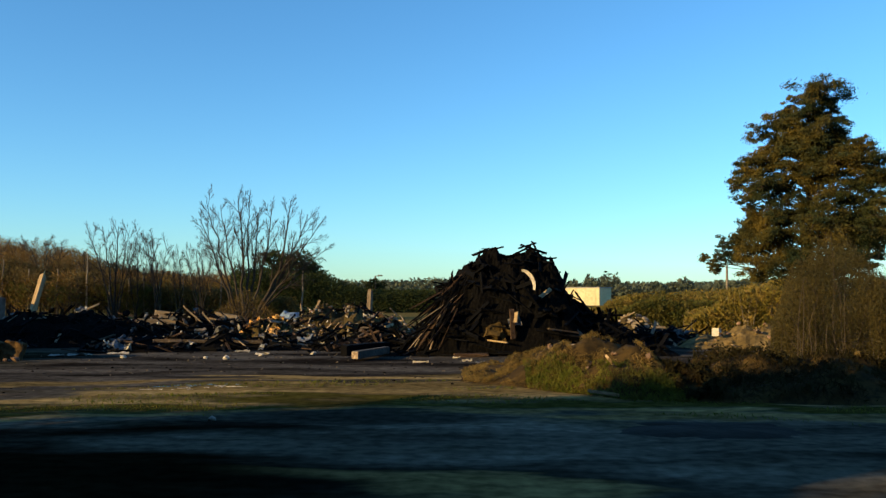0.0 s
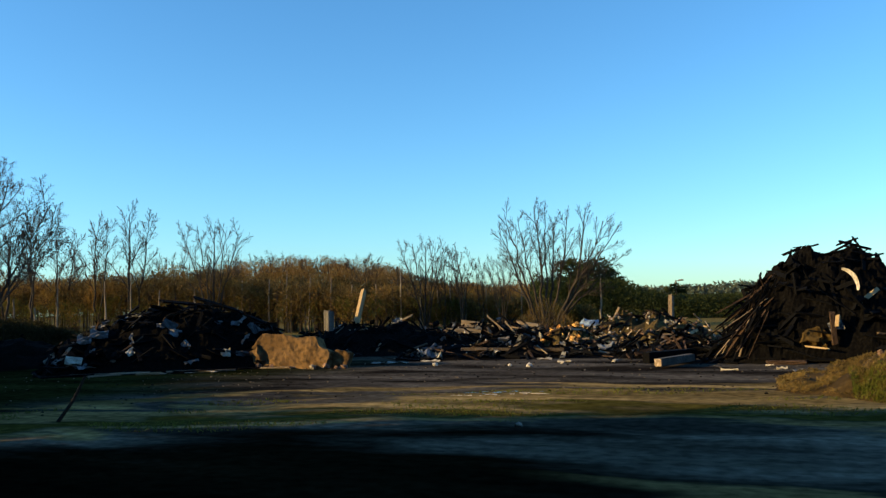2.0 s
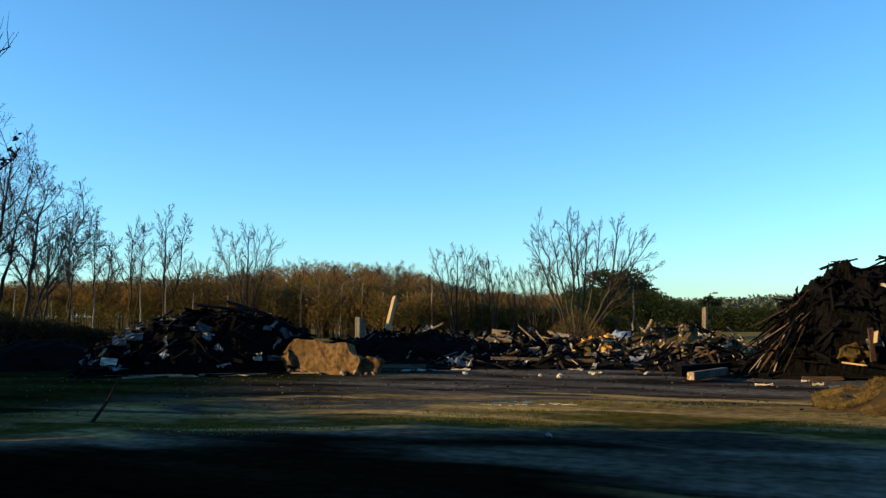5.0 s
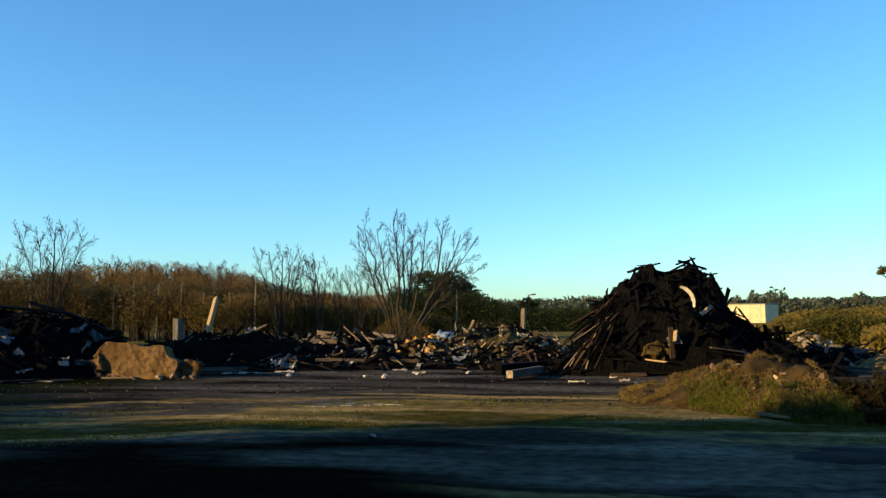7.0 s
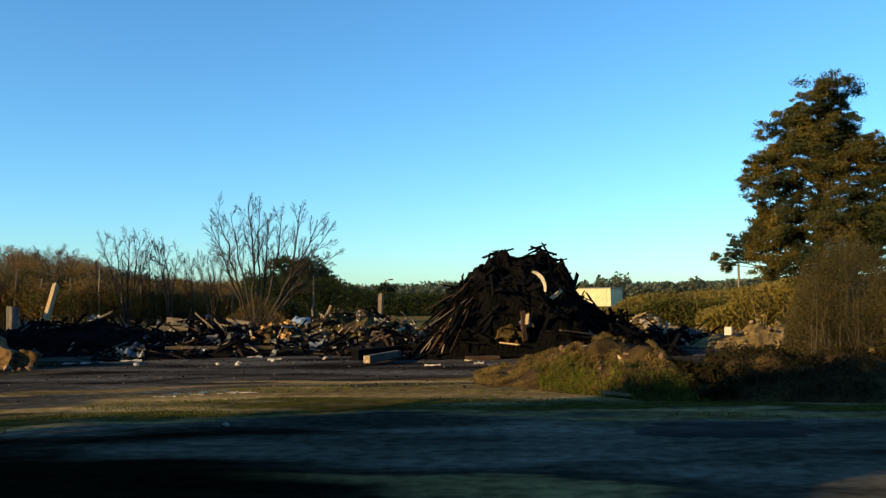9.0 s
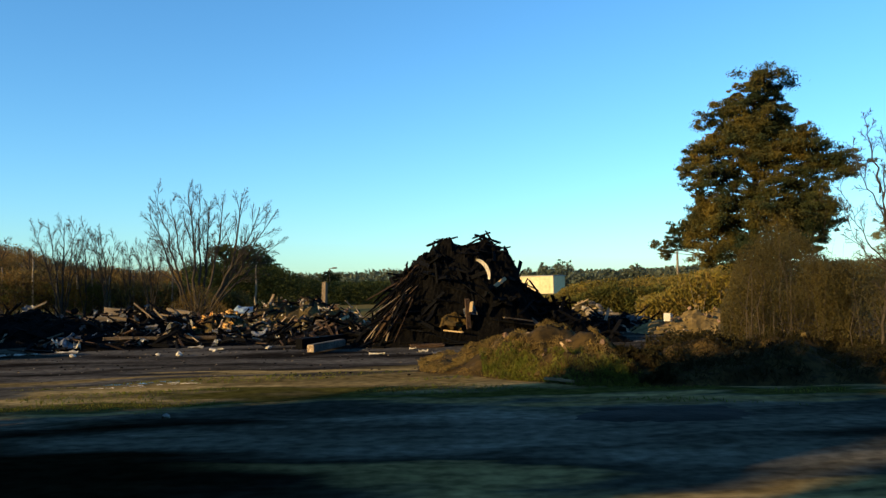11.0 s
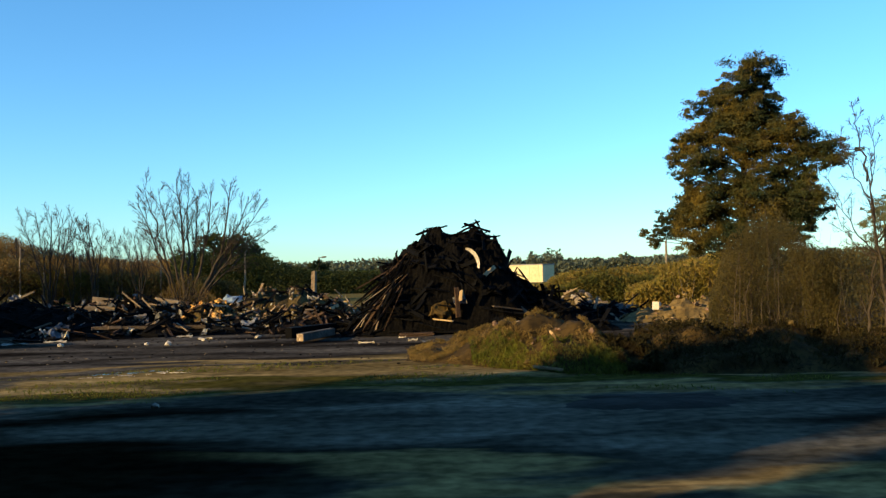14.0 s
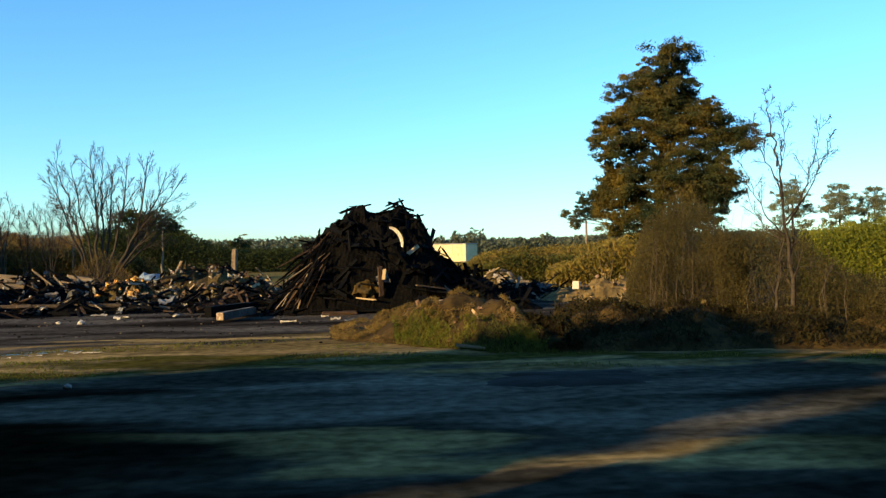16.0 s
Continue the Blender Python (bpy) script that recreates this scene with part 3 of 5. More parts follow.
def simple_heap(name, label, az, d, half, high, depth, core_mat, pieces, rough=0.2, lean=1.0):
    """A low heap across the line of sight; pieces: rows of (pool, how many, smallest, largest, part name)."""
    x, y, _ = pol(az, d)
    prof = [(-half, 0), (-half * 0.7, high * 0.55), (-half * 0.25, high * 0.95), (half * 0.15 * lean, high), (half * 0.6, high * 0.6), (half, 0)]
    root, top = heap(name, label, "debris pile", x, y, -az, prof, depth, core_mat, rough, (40, 20))
    for pool, count, lo, hi, nm in pieces:
        for _ in range(count):
            u, v = RNG.uniform(-half, half) * 0.96, RNG.uniform(-depth, depth * 0.5) * 0.97
            s = RNG.uniform(lo, hi)
            if nm == "board":
                surface_piece(root, top, u, v, pick(pool), s, RNG.uniform(0.035, 0.12), RNG.uniform(0.02, 0.05), 0.3, 0.03, nm)
            elif nm == "sheet":
                surface_piece(root, top, u, v, pick(pool), s, s * RNG.uniform(0.3, 0.9), 0.8, 0.3, 0.04, nm)
            else:
                surface_piece(root, top, u, v, pick(pool), s, s * RNG.uniform(0.6, 1.0), s * RNG.uniform(0.5, 0.9), 0.5, s * 0.2, nm)
    return root, top


W, PL, CH, SG = PLANKS["weathered"], PLANKS["pale"], PLANKS["charred"], PLANKS["singed"]
simple_heap("brick_rubble_heap", "heap of broken brick and pale rubble with boards", -6.6, 36.0, 3.4, 1.15, 3.2, M_EARTH,
            [(CHUNKS["brick"], 150, 0.05, 0.2, "brick_chunk"), (CHUNKS["rubble"], 80, 0.05, 0.2, "rubble_chunk"), (W, 42, 0.25, 0.9, "board"), (PL, 14, 0.25, 0.7, "board"),
             (SHEETS["white"], 10, 0.12, 0.35, "sheet"), (CHUNKS["white"], 80, 0.05, 0.14, "chunk"), (CH, 90, 0.3, 1.2, "board"), (SG, 50, 0.3, 1.0, "board")], 0.3)
simple_heap("insulation_heap", "small heap of torn yellow insulation and brown board", -11.2, 31.0, 1.5, 0.66, 1.1, M_EARTH,
            [(SHEETS["foam"], 22, 0.15, 0.4, "sheet"), (CHUNKS["foam"], 18, 0.08, 0.22, "foam_chunk"), (W, 12, 0.25, 0.7, "board"), (CH, 30, 0.3, 0.8, "board"), (SG, 24, 0.2, 0.6, "board")], 0.3)
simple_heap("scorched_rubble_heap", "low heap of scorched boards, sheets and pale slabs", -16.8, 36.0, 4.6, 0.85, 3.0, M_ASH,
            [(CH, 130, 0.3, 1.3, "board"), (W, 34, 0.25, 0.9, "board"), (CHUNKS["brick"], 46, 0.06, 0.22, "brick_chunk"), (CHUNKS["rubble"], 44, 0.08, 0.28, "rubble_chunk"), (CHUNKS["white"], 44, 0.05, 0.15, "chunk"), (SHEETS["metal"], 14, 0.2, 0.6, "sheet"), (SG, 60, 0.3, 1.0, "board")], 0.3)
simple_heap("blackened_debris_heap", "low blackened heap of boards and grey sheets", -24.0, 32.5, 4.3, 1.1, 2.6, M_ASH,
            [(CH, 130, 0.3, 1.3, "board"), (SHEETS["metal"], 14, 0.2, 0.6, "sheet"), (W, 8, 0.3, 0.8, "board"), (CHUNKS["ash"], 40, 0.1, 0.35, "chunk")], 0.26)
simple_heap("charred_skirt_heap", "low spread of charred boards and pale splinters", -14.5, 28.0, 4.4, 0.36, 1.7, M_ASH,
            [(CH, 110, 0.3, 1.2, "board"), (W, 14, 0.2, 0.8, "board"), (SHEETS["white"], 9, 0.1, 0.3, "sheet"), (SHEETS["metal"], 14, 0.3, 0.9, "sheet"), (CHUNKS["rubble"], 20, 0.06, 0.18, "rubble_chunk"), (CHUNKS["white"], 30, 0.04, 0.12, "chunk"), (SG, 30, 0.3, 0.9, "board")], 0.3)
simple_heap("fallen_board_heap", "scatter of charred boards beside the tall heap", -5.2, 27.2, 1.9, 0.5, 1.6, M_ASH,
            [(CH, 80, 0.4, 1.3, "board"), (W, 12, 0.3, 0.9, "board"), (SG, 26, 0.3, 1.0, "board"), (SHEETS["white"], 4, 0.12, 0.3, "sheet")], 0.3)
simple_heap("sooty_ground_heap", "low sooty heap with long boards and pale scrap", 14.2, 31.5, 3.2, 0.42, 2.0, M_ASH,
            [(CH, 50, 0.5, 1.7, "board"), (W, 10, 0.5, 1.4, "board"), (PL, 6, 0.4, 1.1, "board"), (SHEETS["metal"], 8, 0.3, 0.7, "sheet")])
simple_heap("pale_rubble_heap", "sunlit heap of pale rubble and broken boards", 12.3, 38.0, 1.6, 0.8, 1.4, M_EARTH,
            [(CHUNKS["rubble"], 40, 0.12, 0.4, "rubble_chunk"), (PL, 16, 0.3, 0.8, "board"), (CHUNKS["white"], 16, 0.15, 0.4, "chunk")])
simple_heap("earth_rubble_heap", "low heap of sunlit earth and brick rubble", 20.3, 29.3, 2.6, 0.62, 1.8, M_SUBSOIL,
            [(CHUNKS["tan"], 60, 0.05, 0.18, "clod"), (CHUNKS["brick"], 30, 0.08, 0.22, "brick_chunk"), (CHUNKS["rubble"], 8, 0.1, 0.25, "rubble_chunk"), (W, 3, 0.3, 0.7, "board")])
# a hump in shade: the ash black stands for the shade on its soil
simple_heap("dark_soil_heap", "low heap of soil, its shade put into a near-black colour", -47.0, 32.5, 3.3, 1.0, 2.2, M_ASH, [(CHUNKS["ash"], 20, 0.1, 0.3, "chunk")], 0.1)


# ---- broken concrete wall piece, blocks, beams, posts ----
def concrete_wall_piece():
    x, y, _ = pol(-29.2, 25.6)
    root = tagged(new("broken_wall_piece"), "sunlit chunk of broken tan concrete wall lying in dirt", "concrete rubble")
    root.matrix_basis = pose(x, y, ground_z(x, y), 0, 0, -4)
    slab = broken_block("wall_slab", M_CONC, 2.7, 0.45, 1.0, 0.08, 22)
    for v in slab.vertices:  # broken top line, lower at both ends, rounded arrises
        f = (v.co.z + 0.5) * float(np.interp(v.co.x, (-1.4, -1.15, -1.05, -0.3, 0.3, 0.85, 1.0, 1.4), (0.62, 0.75, 1.02, 1.04, 0.98, 0.98, 0.7, 0.58)))
        v.co.z = f - 0.5
        v.co.y += 0.1 * f * f * (1 if v.co.y < 0 else 0.3) + 0.05 * noise.noise(v.co * 2.3)
    part("wall_slab", slab, root, "", pose(-0.2, -0.3, 0.42, -7, 1, 0))
    part("wall_slab", broken_block("wall_slab", M_CONC, 1.3, 0.6, 0.5, 0.16, 12), root, "", pose(-1.7, -0.35, 0.12, 0, -27, 4))
    part("wall_slab", broken_block("wall_slab", M_CONC, 0.45, 0.35, 0.5, 0.1, 8), root, "", pose(1.38, -0.1, 0.2, 0, 14, 10))
    for _ in range(26):
        s = RNG.uniform(0.07, 0.26)
        part("chunk", pick(CHUNKS["rubble" if RNG.random() < 0.4 else "brick"]), root, "", put((RNG.uniform(-2.0, 1.8), RNG.uniform(-0.75, -0.2), s * 0.3), s, s, s, 0, 0, RNG.uniform(0, 6)))


concrete_wall_piece()


def square_post(name, label, foot, head, w, mat_, sink=0.25):
    """A square timber from foot to head with chamfered arrises and a rough end; one face is turned to the sun."""
    foot, head = Vector(foot), Vector(head)
    d = (head - foot).normalized()
    foot = foot - d * sink
    bm = bmesh.new()
    bmesh.ops.create_cube(bm, size=1.0)
    bmesh.ops.bevel(bm, geom=bm.edges[:], offset=0.06, segments=1, affect="EDGES")
    for v in bm.verts:
        if v.co.z > 0.3:
            v.co.z += RNG.uniform(-0.03, 0.03)
    ob = tagged(new(name, from_bm(name, bm, mat_)), label, "post")
    face = Vector((math.sin(radians(203)), math.cos(radians(203)), 0))
    across = d.cross(face).normalized()
    rot = Matrix((across, d.cross(across), d)).transposed().to_4x4()
    ob.matrix_basis = Matrix.Translation((foot + head) / 2) @ rot @ Matrix.Diagonal((w, w, (head - foot).length, 1))
    return ob


square_post("timber_post", "pale sunlit timber post standing in rubble", pol(-4.95, 40, 0.55), pol(-4.88, 40, 1.95), 0.2, M_WOOD, 0.6)
square_post("leaning_post", "pale timber post leaning out of the debris", pol(-25.75, 38, 0.9), pol(-25.15, 38, 2.5), 0.2, M_PALE, 0.9)
square_post("short_post", "short grey stub of a broken pillar", pol(-27.5, 38, 0.9), pol(-27.5, 38, 1.62), 0.34, M_GREYWOOD, 0.9)


def beam(name, label, p, q, w, h, side_mat, end_mat):
    root = tagged(new(name), label, "beam")
    p, q = Vector(p), Vector(q)
    d = (q - p)
    root.matrix_basis = Matrix.Translation((p + q) / 2) @ d.to_track_quat("X", "Z").to_matrix().to_4x4()
    bm = bmesh.new()
    bmesh.ops.create_cube(bm, size=1.0)
    bmesh.ops.scale(bm, vec=(d.length, w, h), verts=bm.verts)
    bmesh.ops.bevel(bm, geom=bm.edges[:], offset=0.02, segments=2, affect="EDGES")
    for v in bm.verts:
        v.co += Vector(RNG.normal(size=3) * 0.006)
    part("beam_body", from_bm("beam_body", bm, side_mat), root)
    bm = bmesh.new()
    bmesh.ops.create_cube(bm, size=1.0)
    bmesh.ops.scale(bm, vec=(0.03, w * 0.94, h * 0.94), verts=bm.verts)
    bmesh.ops.bevel(bm, geom=bm.edges[:], offset=0.008, segments=1, affect="EDGES")
    part("cut_end", from_bm("cut_end", bm, end_mat), root, "pale sawn end", pose(-d.length / 2 - 0.008, 0, 0))
    return root


beam("timber_beam", "thick grey timber beam with a pale sawn end on the dirt", (-2.27, 22.1, 0.14), (-1.6, 24.2, 0.14), 0.2, 0.2, M_GREYWOOD, M_WOOD)
beam("charred_beam", "thick charred beam lying behind a grey one", (-2.75, 23.8, 0.15), (-1.6, 25.0, 0.18), 0.3, 0.3, M_CHAR, M_CHAR)
beam("fallen_beam", "long pale beam lying across sooty debris", (-8.8, 26.0, 0.3), (-5.6, 26.6, 0.24), 0.1, 0.1, M_WOOD, M_WOOD)


def loose(name, label, category, mesh, p, sx, sy, sz, rz=0.0, group="", rx=0.0, ry=0.0):
    ob = tagged(new(name, mesh), label, category, group)
    ob.matrix_basis = put((p[0], p[1], ground_z(p[0], p[1]) + p[2]), sx, sy, sz, rx, ry, rz)
    return ob


for az, d, s in ((-14.23, 23.1, 0.22), (-15.5, 23.7, 0.15), (-15.06, 12.1, 0.12), (-12.0, 24.0, 0.14), (-20.5, 24.4, 0.2), (-8.6, 24.6, 0.2)):
    loose("white_stone", "small white lump lying on the dirt", "stone", pick(CHUNKS["white"]), pol(az, d, s * 0.25), s, s, s * 0.8, RNG.uniform(0, 6), "white lumps on the yard")
for az, d, s, w in ((-11.9, 24.6, 0.4, 0.12), (-13.2, 26.0, 0.45, 0.16), (-23.0, 26.0, 0.7, 0.2), (-24.3, 26.0, 0.4, 0.3), (-20.8, 26.2, 0.6, 0.14), (-38.5, 25.2, 0.7, 0.16), (-35.8, 25.0, 1.0, 0.16),
                    (0.9, 22.9, 0.2, 0.06), (2.5, 21.0, 0.22, 0.06), (1.6, 21.6, 0.25, 0.07), (-1.5, 21.4, 0.4, 0.04)):
    loose("pale_scrap", "pale scrap of sheet lying on the ground", "scrap", pick(SHEETS["white"]), pol(az, d, 0.03), s, w, 0.3, RNG.uniform(-0.3, 0.3), "pale scraps on the yard")
rng = np.random.default_rng(33)
# a row of thin white flakes along the rut
for i in range(11):
    x = -5.3 + 0.16 * i + rng.normal() * 0.05
    loose("pale_scrap", "narrow white flake lying in a wheel rut", "scrap", pick(SHEETS["white"]), (x, 15.3 + 0.03 * i + rng.normal() * 0.14, 0.025), rng.uniform(0.05, 0.24), rng.uniform(0.02, 0.035), 0.06, rng.uniform(-0.3, 0.3), "pale scraps on the yard")
for az, d, ln, w, h, tilt in ((-17.9, 37.0, 1.0, 0.6, 0.85, 8), (-18.5, 35.0, 1.4, 0.5, 0.6, 2), (-14.3, 37.5, 0.9, 0.5, 0.75, 10)):
    loose("pale_slab", "pale broken slab lying on scorched rubble", "slab", broken_block("pale_slab", M_PALE, 1, 1, 1, 0.06, 3), pol(az, d, h), ln, w, 0.28, radians(-az), "pale slabs on the rubble", 0, radians(tilt))
for az, d, z, ln, tilt in ((-16.4, 35.0, 0.95, 0.9, 42), (-15.4, 34.4, 0.75, 0.7, 50), (-22.6, 33.0, 1.2, 0.8, -25)):
    loose("loose_plank", "pale plank sticking up out of scorched rubble", "plank", pick(PL), pol(az, d, z), ln, 0.16, 0.06, radians(-az), "planks in the rubble", 0, radians(tilt))
loose("broken_kerb", "short broken brown concrete block before the burnt pile", "block", broken_block("broken_kerb", M_BROWN, 1, 1, 1, 0.14, 6), (0.75, 23.5, 0.03), 0.9, 0.4, 0.13, 0.1)
loose("tarp_sheet", "crumpled blue-grey tarp on scorched rubble", "tarp", SHEETS["tarp"][0], pol(-10.2, 35.5, 0.85), 0.8, 0.5, 1.4, 0.2, "", 0.4)
loose("white_block", "white broken block lying on sunlit earth", "block", broken_block("white_block", M_BLOCK, 1, 1, 1, 0.07, 2), pol(17.75, 28.6, 0.46), 0.26, 0.22, 0.26, 1.0, "", 0, 0.2)


# ---- grassy earth mound beside the track ----
def mound_foot(x):
    """How far off the mound's near foot lies."""
    return float(np.interp(x, (0.3, 1.0, 1.8, 2.9, 5.4, 7.4, 14.0), (16.6, 15.9, 15.0, 13.9, 13.2, 13.0, 11.8)))


def mound_z(x, y):
    """Height of the mound over the yard."""
    hx = float(np.interp(x, (0.3, 0.85, 1.3, 1.9, 2.6, 3.1, 3.8, 4.4, 5.4, 7.0, 9.0, 12.0, 14.0), (0, 0.14, 0.3, 0.54, 0.74, 0.72, 0.46, 0.46, 0.52, 0.48, 0.4, 0.3, 0.0)))
    front = mound_foot(x)
    back = front + 5.2
    if not front < y < back or hx <= 0:
        return 0.0
    f = (y - front) / (back - front)
    shape = math.sin(math.pi * min(1, f / 0.9) ** 0.75) ** 0.8 if f < 0.9 else 0.0
    n = noise.fractal((x * 1.1, y * 1.1, 5.0), 0.8, 2.1, 5)
    return hx * shape * (1 + 0.25 * n) + (0.1 * n + 0.06 * noise.fractal((x * 3.1, y * 3.1, 8.0), 0.9, 2.1, 4)) * min(1, shape * 2)


def build_mound():
    nu, nv = 150, 76
    xs, ys = np.linspace(0.2, 14.2, nu + 1), np.linspace(11.4, 22.4, nv + 1)
    verts = [(x, y, ground_z(x, y) - 0.03 + mound_z(x, y)) for y in ys for x in xs]
    quads = np.array([(j * (nu + 1) + i, j * (nu + 1) + i + 1, (j + 1) * (nu + 1) + i + 1, (j + 1) * (nu + 1) + i) for j in range(nv) for i in range(nu)])
    root = tagged(new("earth_mound"), "long low mound of brown earth with patchy winter grass", "earth mound")
    part("soil", mesh_faces("soil", verts, quads, M_MOUND, True), root)
    rng = np.random.default_rng(5)
    pts, dry, dark = [], [], []
    bramble = []
    while len(pts) + len(dry) + len(dark) < 46000:
        x, y = (rng.uniform(0.4, 13.8) if rng.random() < 0.45 else rng.uniform(0.4, 4.4)), rng.uniform(11.6, 19.5)
        h = mound_z(x, y)
        g = noise.noise((x * 0.8, y * 0.8, 9.0)) + 0.7 * noise.noise((x * 2.6, y * 2.6, 4.0))
        foot = mound_foot(x)
        lush = y - foot < 0.35 + 0.5 * g and 1.5 < x < 3.9  # green growth at the foot
        if y < foot - 0.1 or (h < 0.02 and not lush) or g < (-0.05 if x < 5 and not lush else -0.6):
            continue
        h = max(h, 0)
        at = (x, y, ground_z(x, y) + h + 0.03 + (0.08 * rng.random() if lush else 0))
        # the mound's shaded end: growth coloured near-black for the shade
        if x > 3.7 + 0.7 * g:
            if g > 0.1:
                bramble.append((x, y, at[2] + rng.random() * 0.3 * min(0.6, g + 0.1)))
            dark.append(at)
        else:
            (pts if lush or noise.noise((x * 0.6, y * 0.9, 2.0)) > 0.3 else dry).append(at)
    for _ in range(6000):
        x = rng.uniform(1.5, 4.0)
        y = mound_foot(x) + rng.uniform(-0.15, 0.9)
        if noise.noise((x * 1.3, y * 1.3, 6.0)) > -0.1:
            pts.append((x, y, ground_z(x, y) + max(0, mound_z(x, y)) + 0.03))
    tagged(part("grass_cover", cards("grass_cover", pts, 0.05, 0.1, 1.2, M_GRASS, rng), root, "yellow-green grass blades"), kind="stuff")
    tagged(part("low_scrub", cards("low_scrub", dark, 0.07, 0.12, 1.0, M_SHADEBRAMBLE, rng), root, "low scrub, shade put into its dark brown"), kind="stuff")
    tagged(part("bramble", cards("bramble", bramble, 0.06, 0.3, 0.4, M_SHADEBRAMBLE, rng), root, "bramble clumps, near-black for the shade"), kind="stuff")
    tagged(part("dry_grass", cards("dry_grass", dry, 0.05, 0.08, 0.8, M_DRY, rng), root, "straw-brown dry grass blades"), kind="stuff")
    for _ in range(34):
        x, y = 2.75 + rng.normal() * 0.22, 15.0 + rng.normal() * 0.2
        s = rng.uniform(0.03, 0.1)
        part("clod", pick(CHUNKS["brick" if rng.random() < 0.35 else "clod"]), root, "", put((x, y, ground_z(x, y) + mound_z(x, y) + s * 0.2), s, s, s, rng.uniform(0, 6), 0, rng.uniform(0, 6)))
    for _ in range(30):
        x, y = rng.uniform(1.6, 9.0), rng.uniform(14.4, 17)
        s = rng.uniform(0.05, 0.2)
        part("clod", pick(CHUNKS["clod" if rng.random() < 0.8 else "brick"]), root, "", put((x, y, ground_z(x, y) + mound_z(x, y) + s * 0.15), s, s, s, rng.uniform(0, 6), 0, rng.uniform(0, 6)))


build_mound()
x, y, _ = pol(11.1, 14.8)
loose("pale_chip", "pale broken board chip on the mound's foot", "scrap", PL[2], (x, y, mound_z(x, y) + 0.06), 0.26, 0.11, 0.04, 0.6, "", 0.5, 0.8)
x, y, _ = pol(10.6, 14.25)
loose("pale_stick", "short pale stick lying at the mound's foot", "stick", PL[3], (x, y, mound_z(x, y) + 0.07), 0.46, 0.05, 0.045, -0.35, "", 0, 0.1)


# ---- puddles ----
def puddle(label, x, y, rx, ry, seed):
    bm = bmesh.new()
    vs = []
    for k in range(40):
        a = 2 * math.pi * k / 40
        f = 1 + 0.45 * noise.noise((math.cos(a) * 1.3, math.sin(a) * 1.3, seed))
        vs.append(bm.verts.new((rx * f * math.cos(a), ry * f * math.sin(a), 0)))
    bm.faces.new(vs)
    ob = tagged(new("puddle", from_bm("puddle", bm, M_WATER)), label, "puddle", "puddles in the yard", "structure")
    ob.matrix_basis = pose(x, y, max(ground_z(x + dx, y + dy) for dx in (-rx, 0, rx) for dy in (-ry, 0, ry)) + 0.012)


for i in range(16):
    puddle("thin bright puddle in a wheel rut", -5.4 + 0.1 * i + RNG.normal() * 0.06, 15.85 + 0.02 * i + RNG.normal() * 0.09, RNG.uniform(0.04, 0.13), RNG.uniform(0.02, 0.045), float(i))


# a dark patch of ragged outline, slightly raised over the track
def mud_patch(x, y, rx, ry, seed):
    bm = bmesh.new()
    rings = []
    for f0, lift in ((1.0, -0.01), (0.8, 0.03), (0.45, 0.05), (0.05, 0.05)):
        ring = []
        for k in range(48):
            a = 2 * math.pi * k / 48
            f = f0 * (1 + 0.55 * noise.noise((math.cos(a) * 1.5, math.sin(a) * 1.5, seed)) + 0.3 * noise.noise((math.cos(a) * 5, math.sin(a) * 5, seed)))
            px_, py_ = x + rx * f * math.cos(a), y + ry * f * math.sin(a)
            ring.append(bm.verts.new((px_, py_, ground_z(px_, py_) + lift + 0.02 * noise.noise((px_ * 3, py_ * 3, 1)))))
        rings.append(ring)
    for a, b in zip(rings, rings[1:]):
        for k in range(48):
            bm.faces.new((a[k], a[(k + 1) % 48], b[(k + 1) % 48], b[k]))
    bm.faces.new(rings[-1])
    tagged(new("mud_patch", from_bm("mud_patch", bm, M_DARKPATCH, True)), "dark irregular patch on the dirt track", "mud", "", "structure")


mud_patch(3.5, 10.9, 1.2, 0.75, 1.0)


# ---- trees ----
def crown(root, out, least):
    """The limbs of a leafless tree, each with its own spray of twigs."""
    sprays = [[] for _ in out[1]]
    for lv in out[2:]:
        for line in lv:
            sprays[line[2]].append(line)
    for (pts, rad), lines in zip(out[1], sprays):
        limb = part("limb", limb_mesh("limb", pts, [max(q, least * 1.6) for q in rad], M_BARK, 5), root)
        if lines:
            tagged(part("twig_spray", tubes("twig_spray", as_segments(lines, least), M_TWIG, 3), limb), kind="stuff")


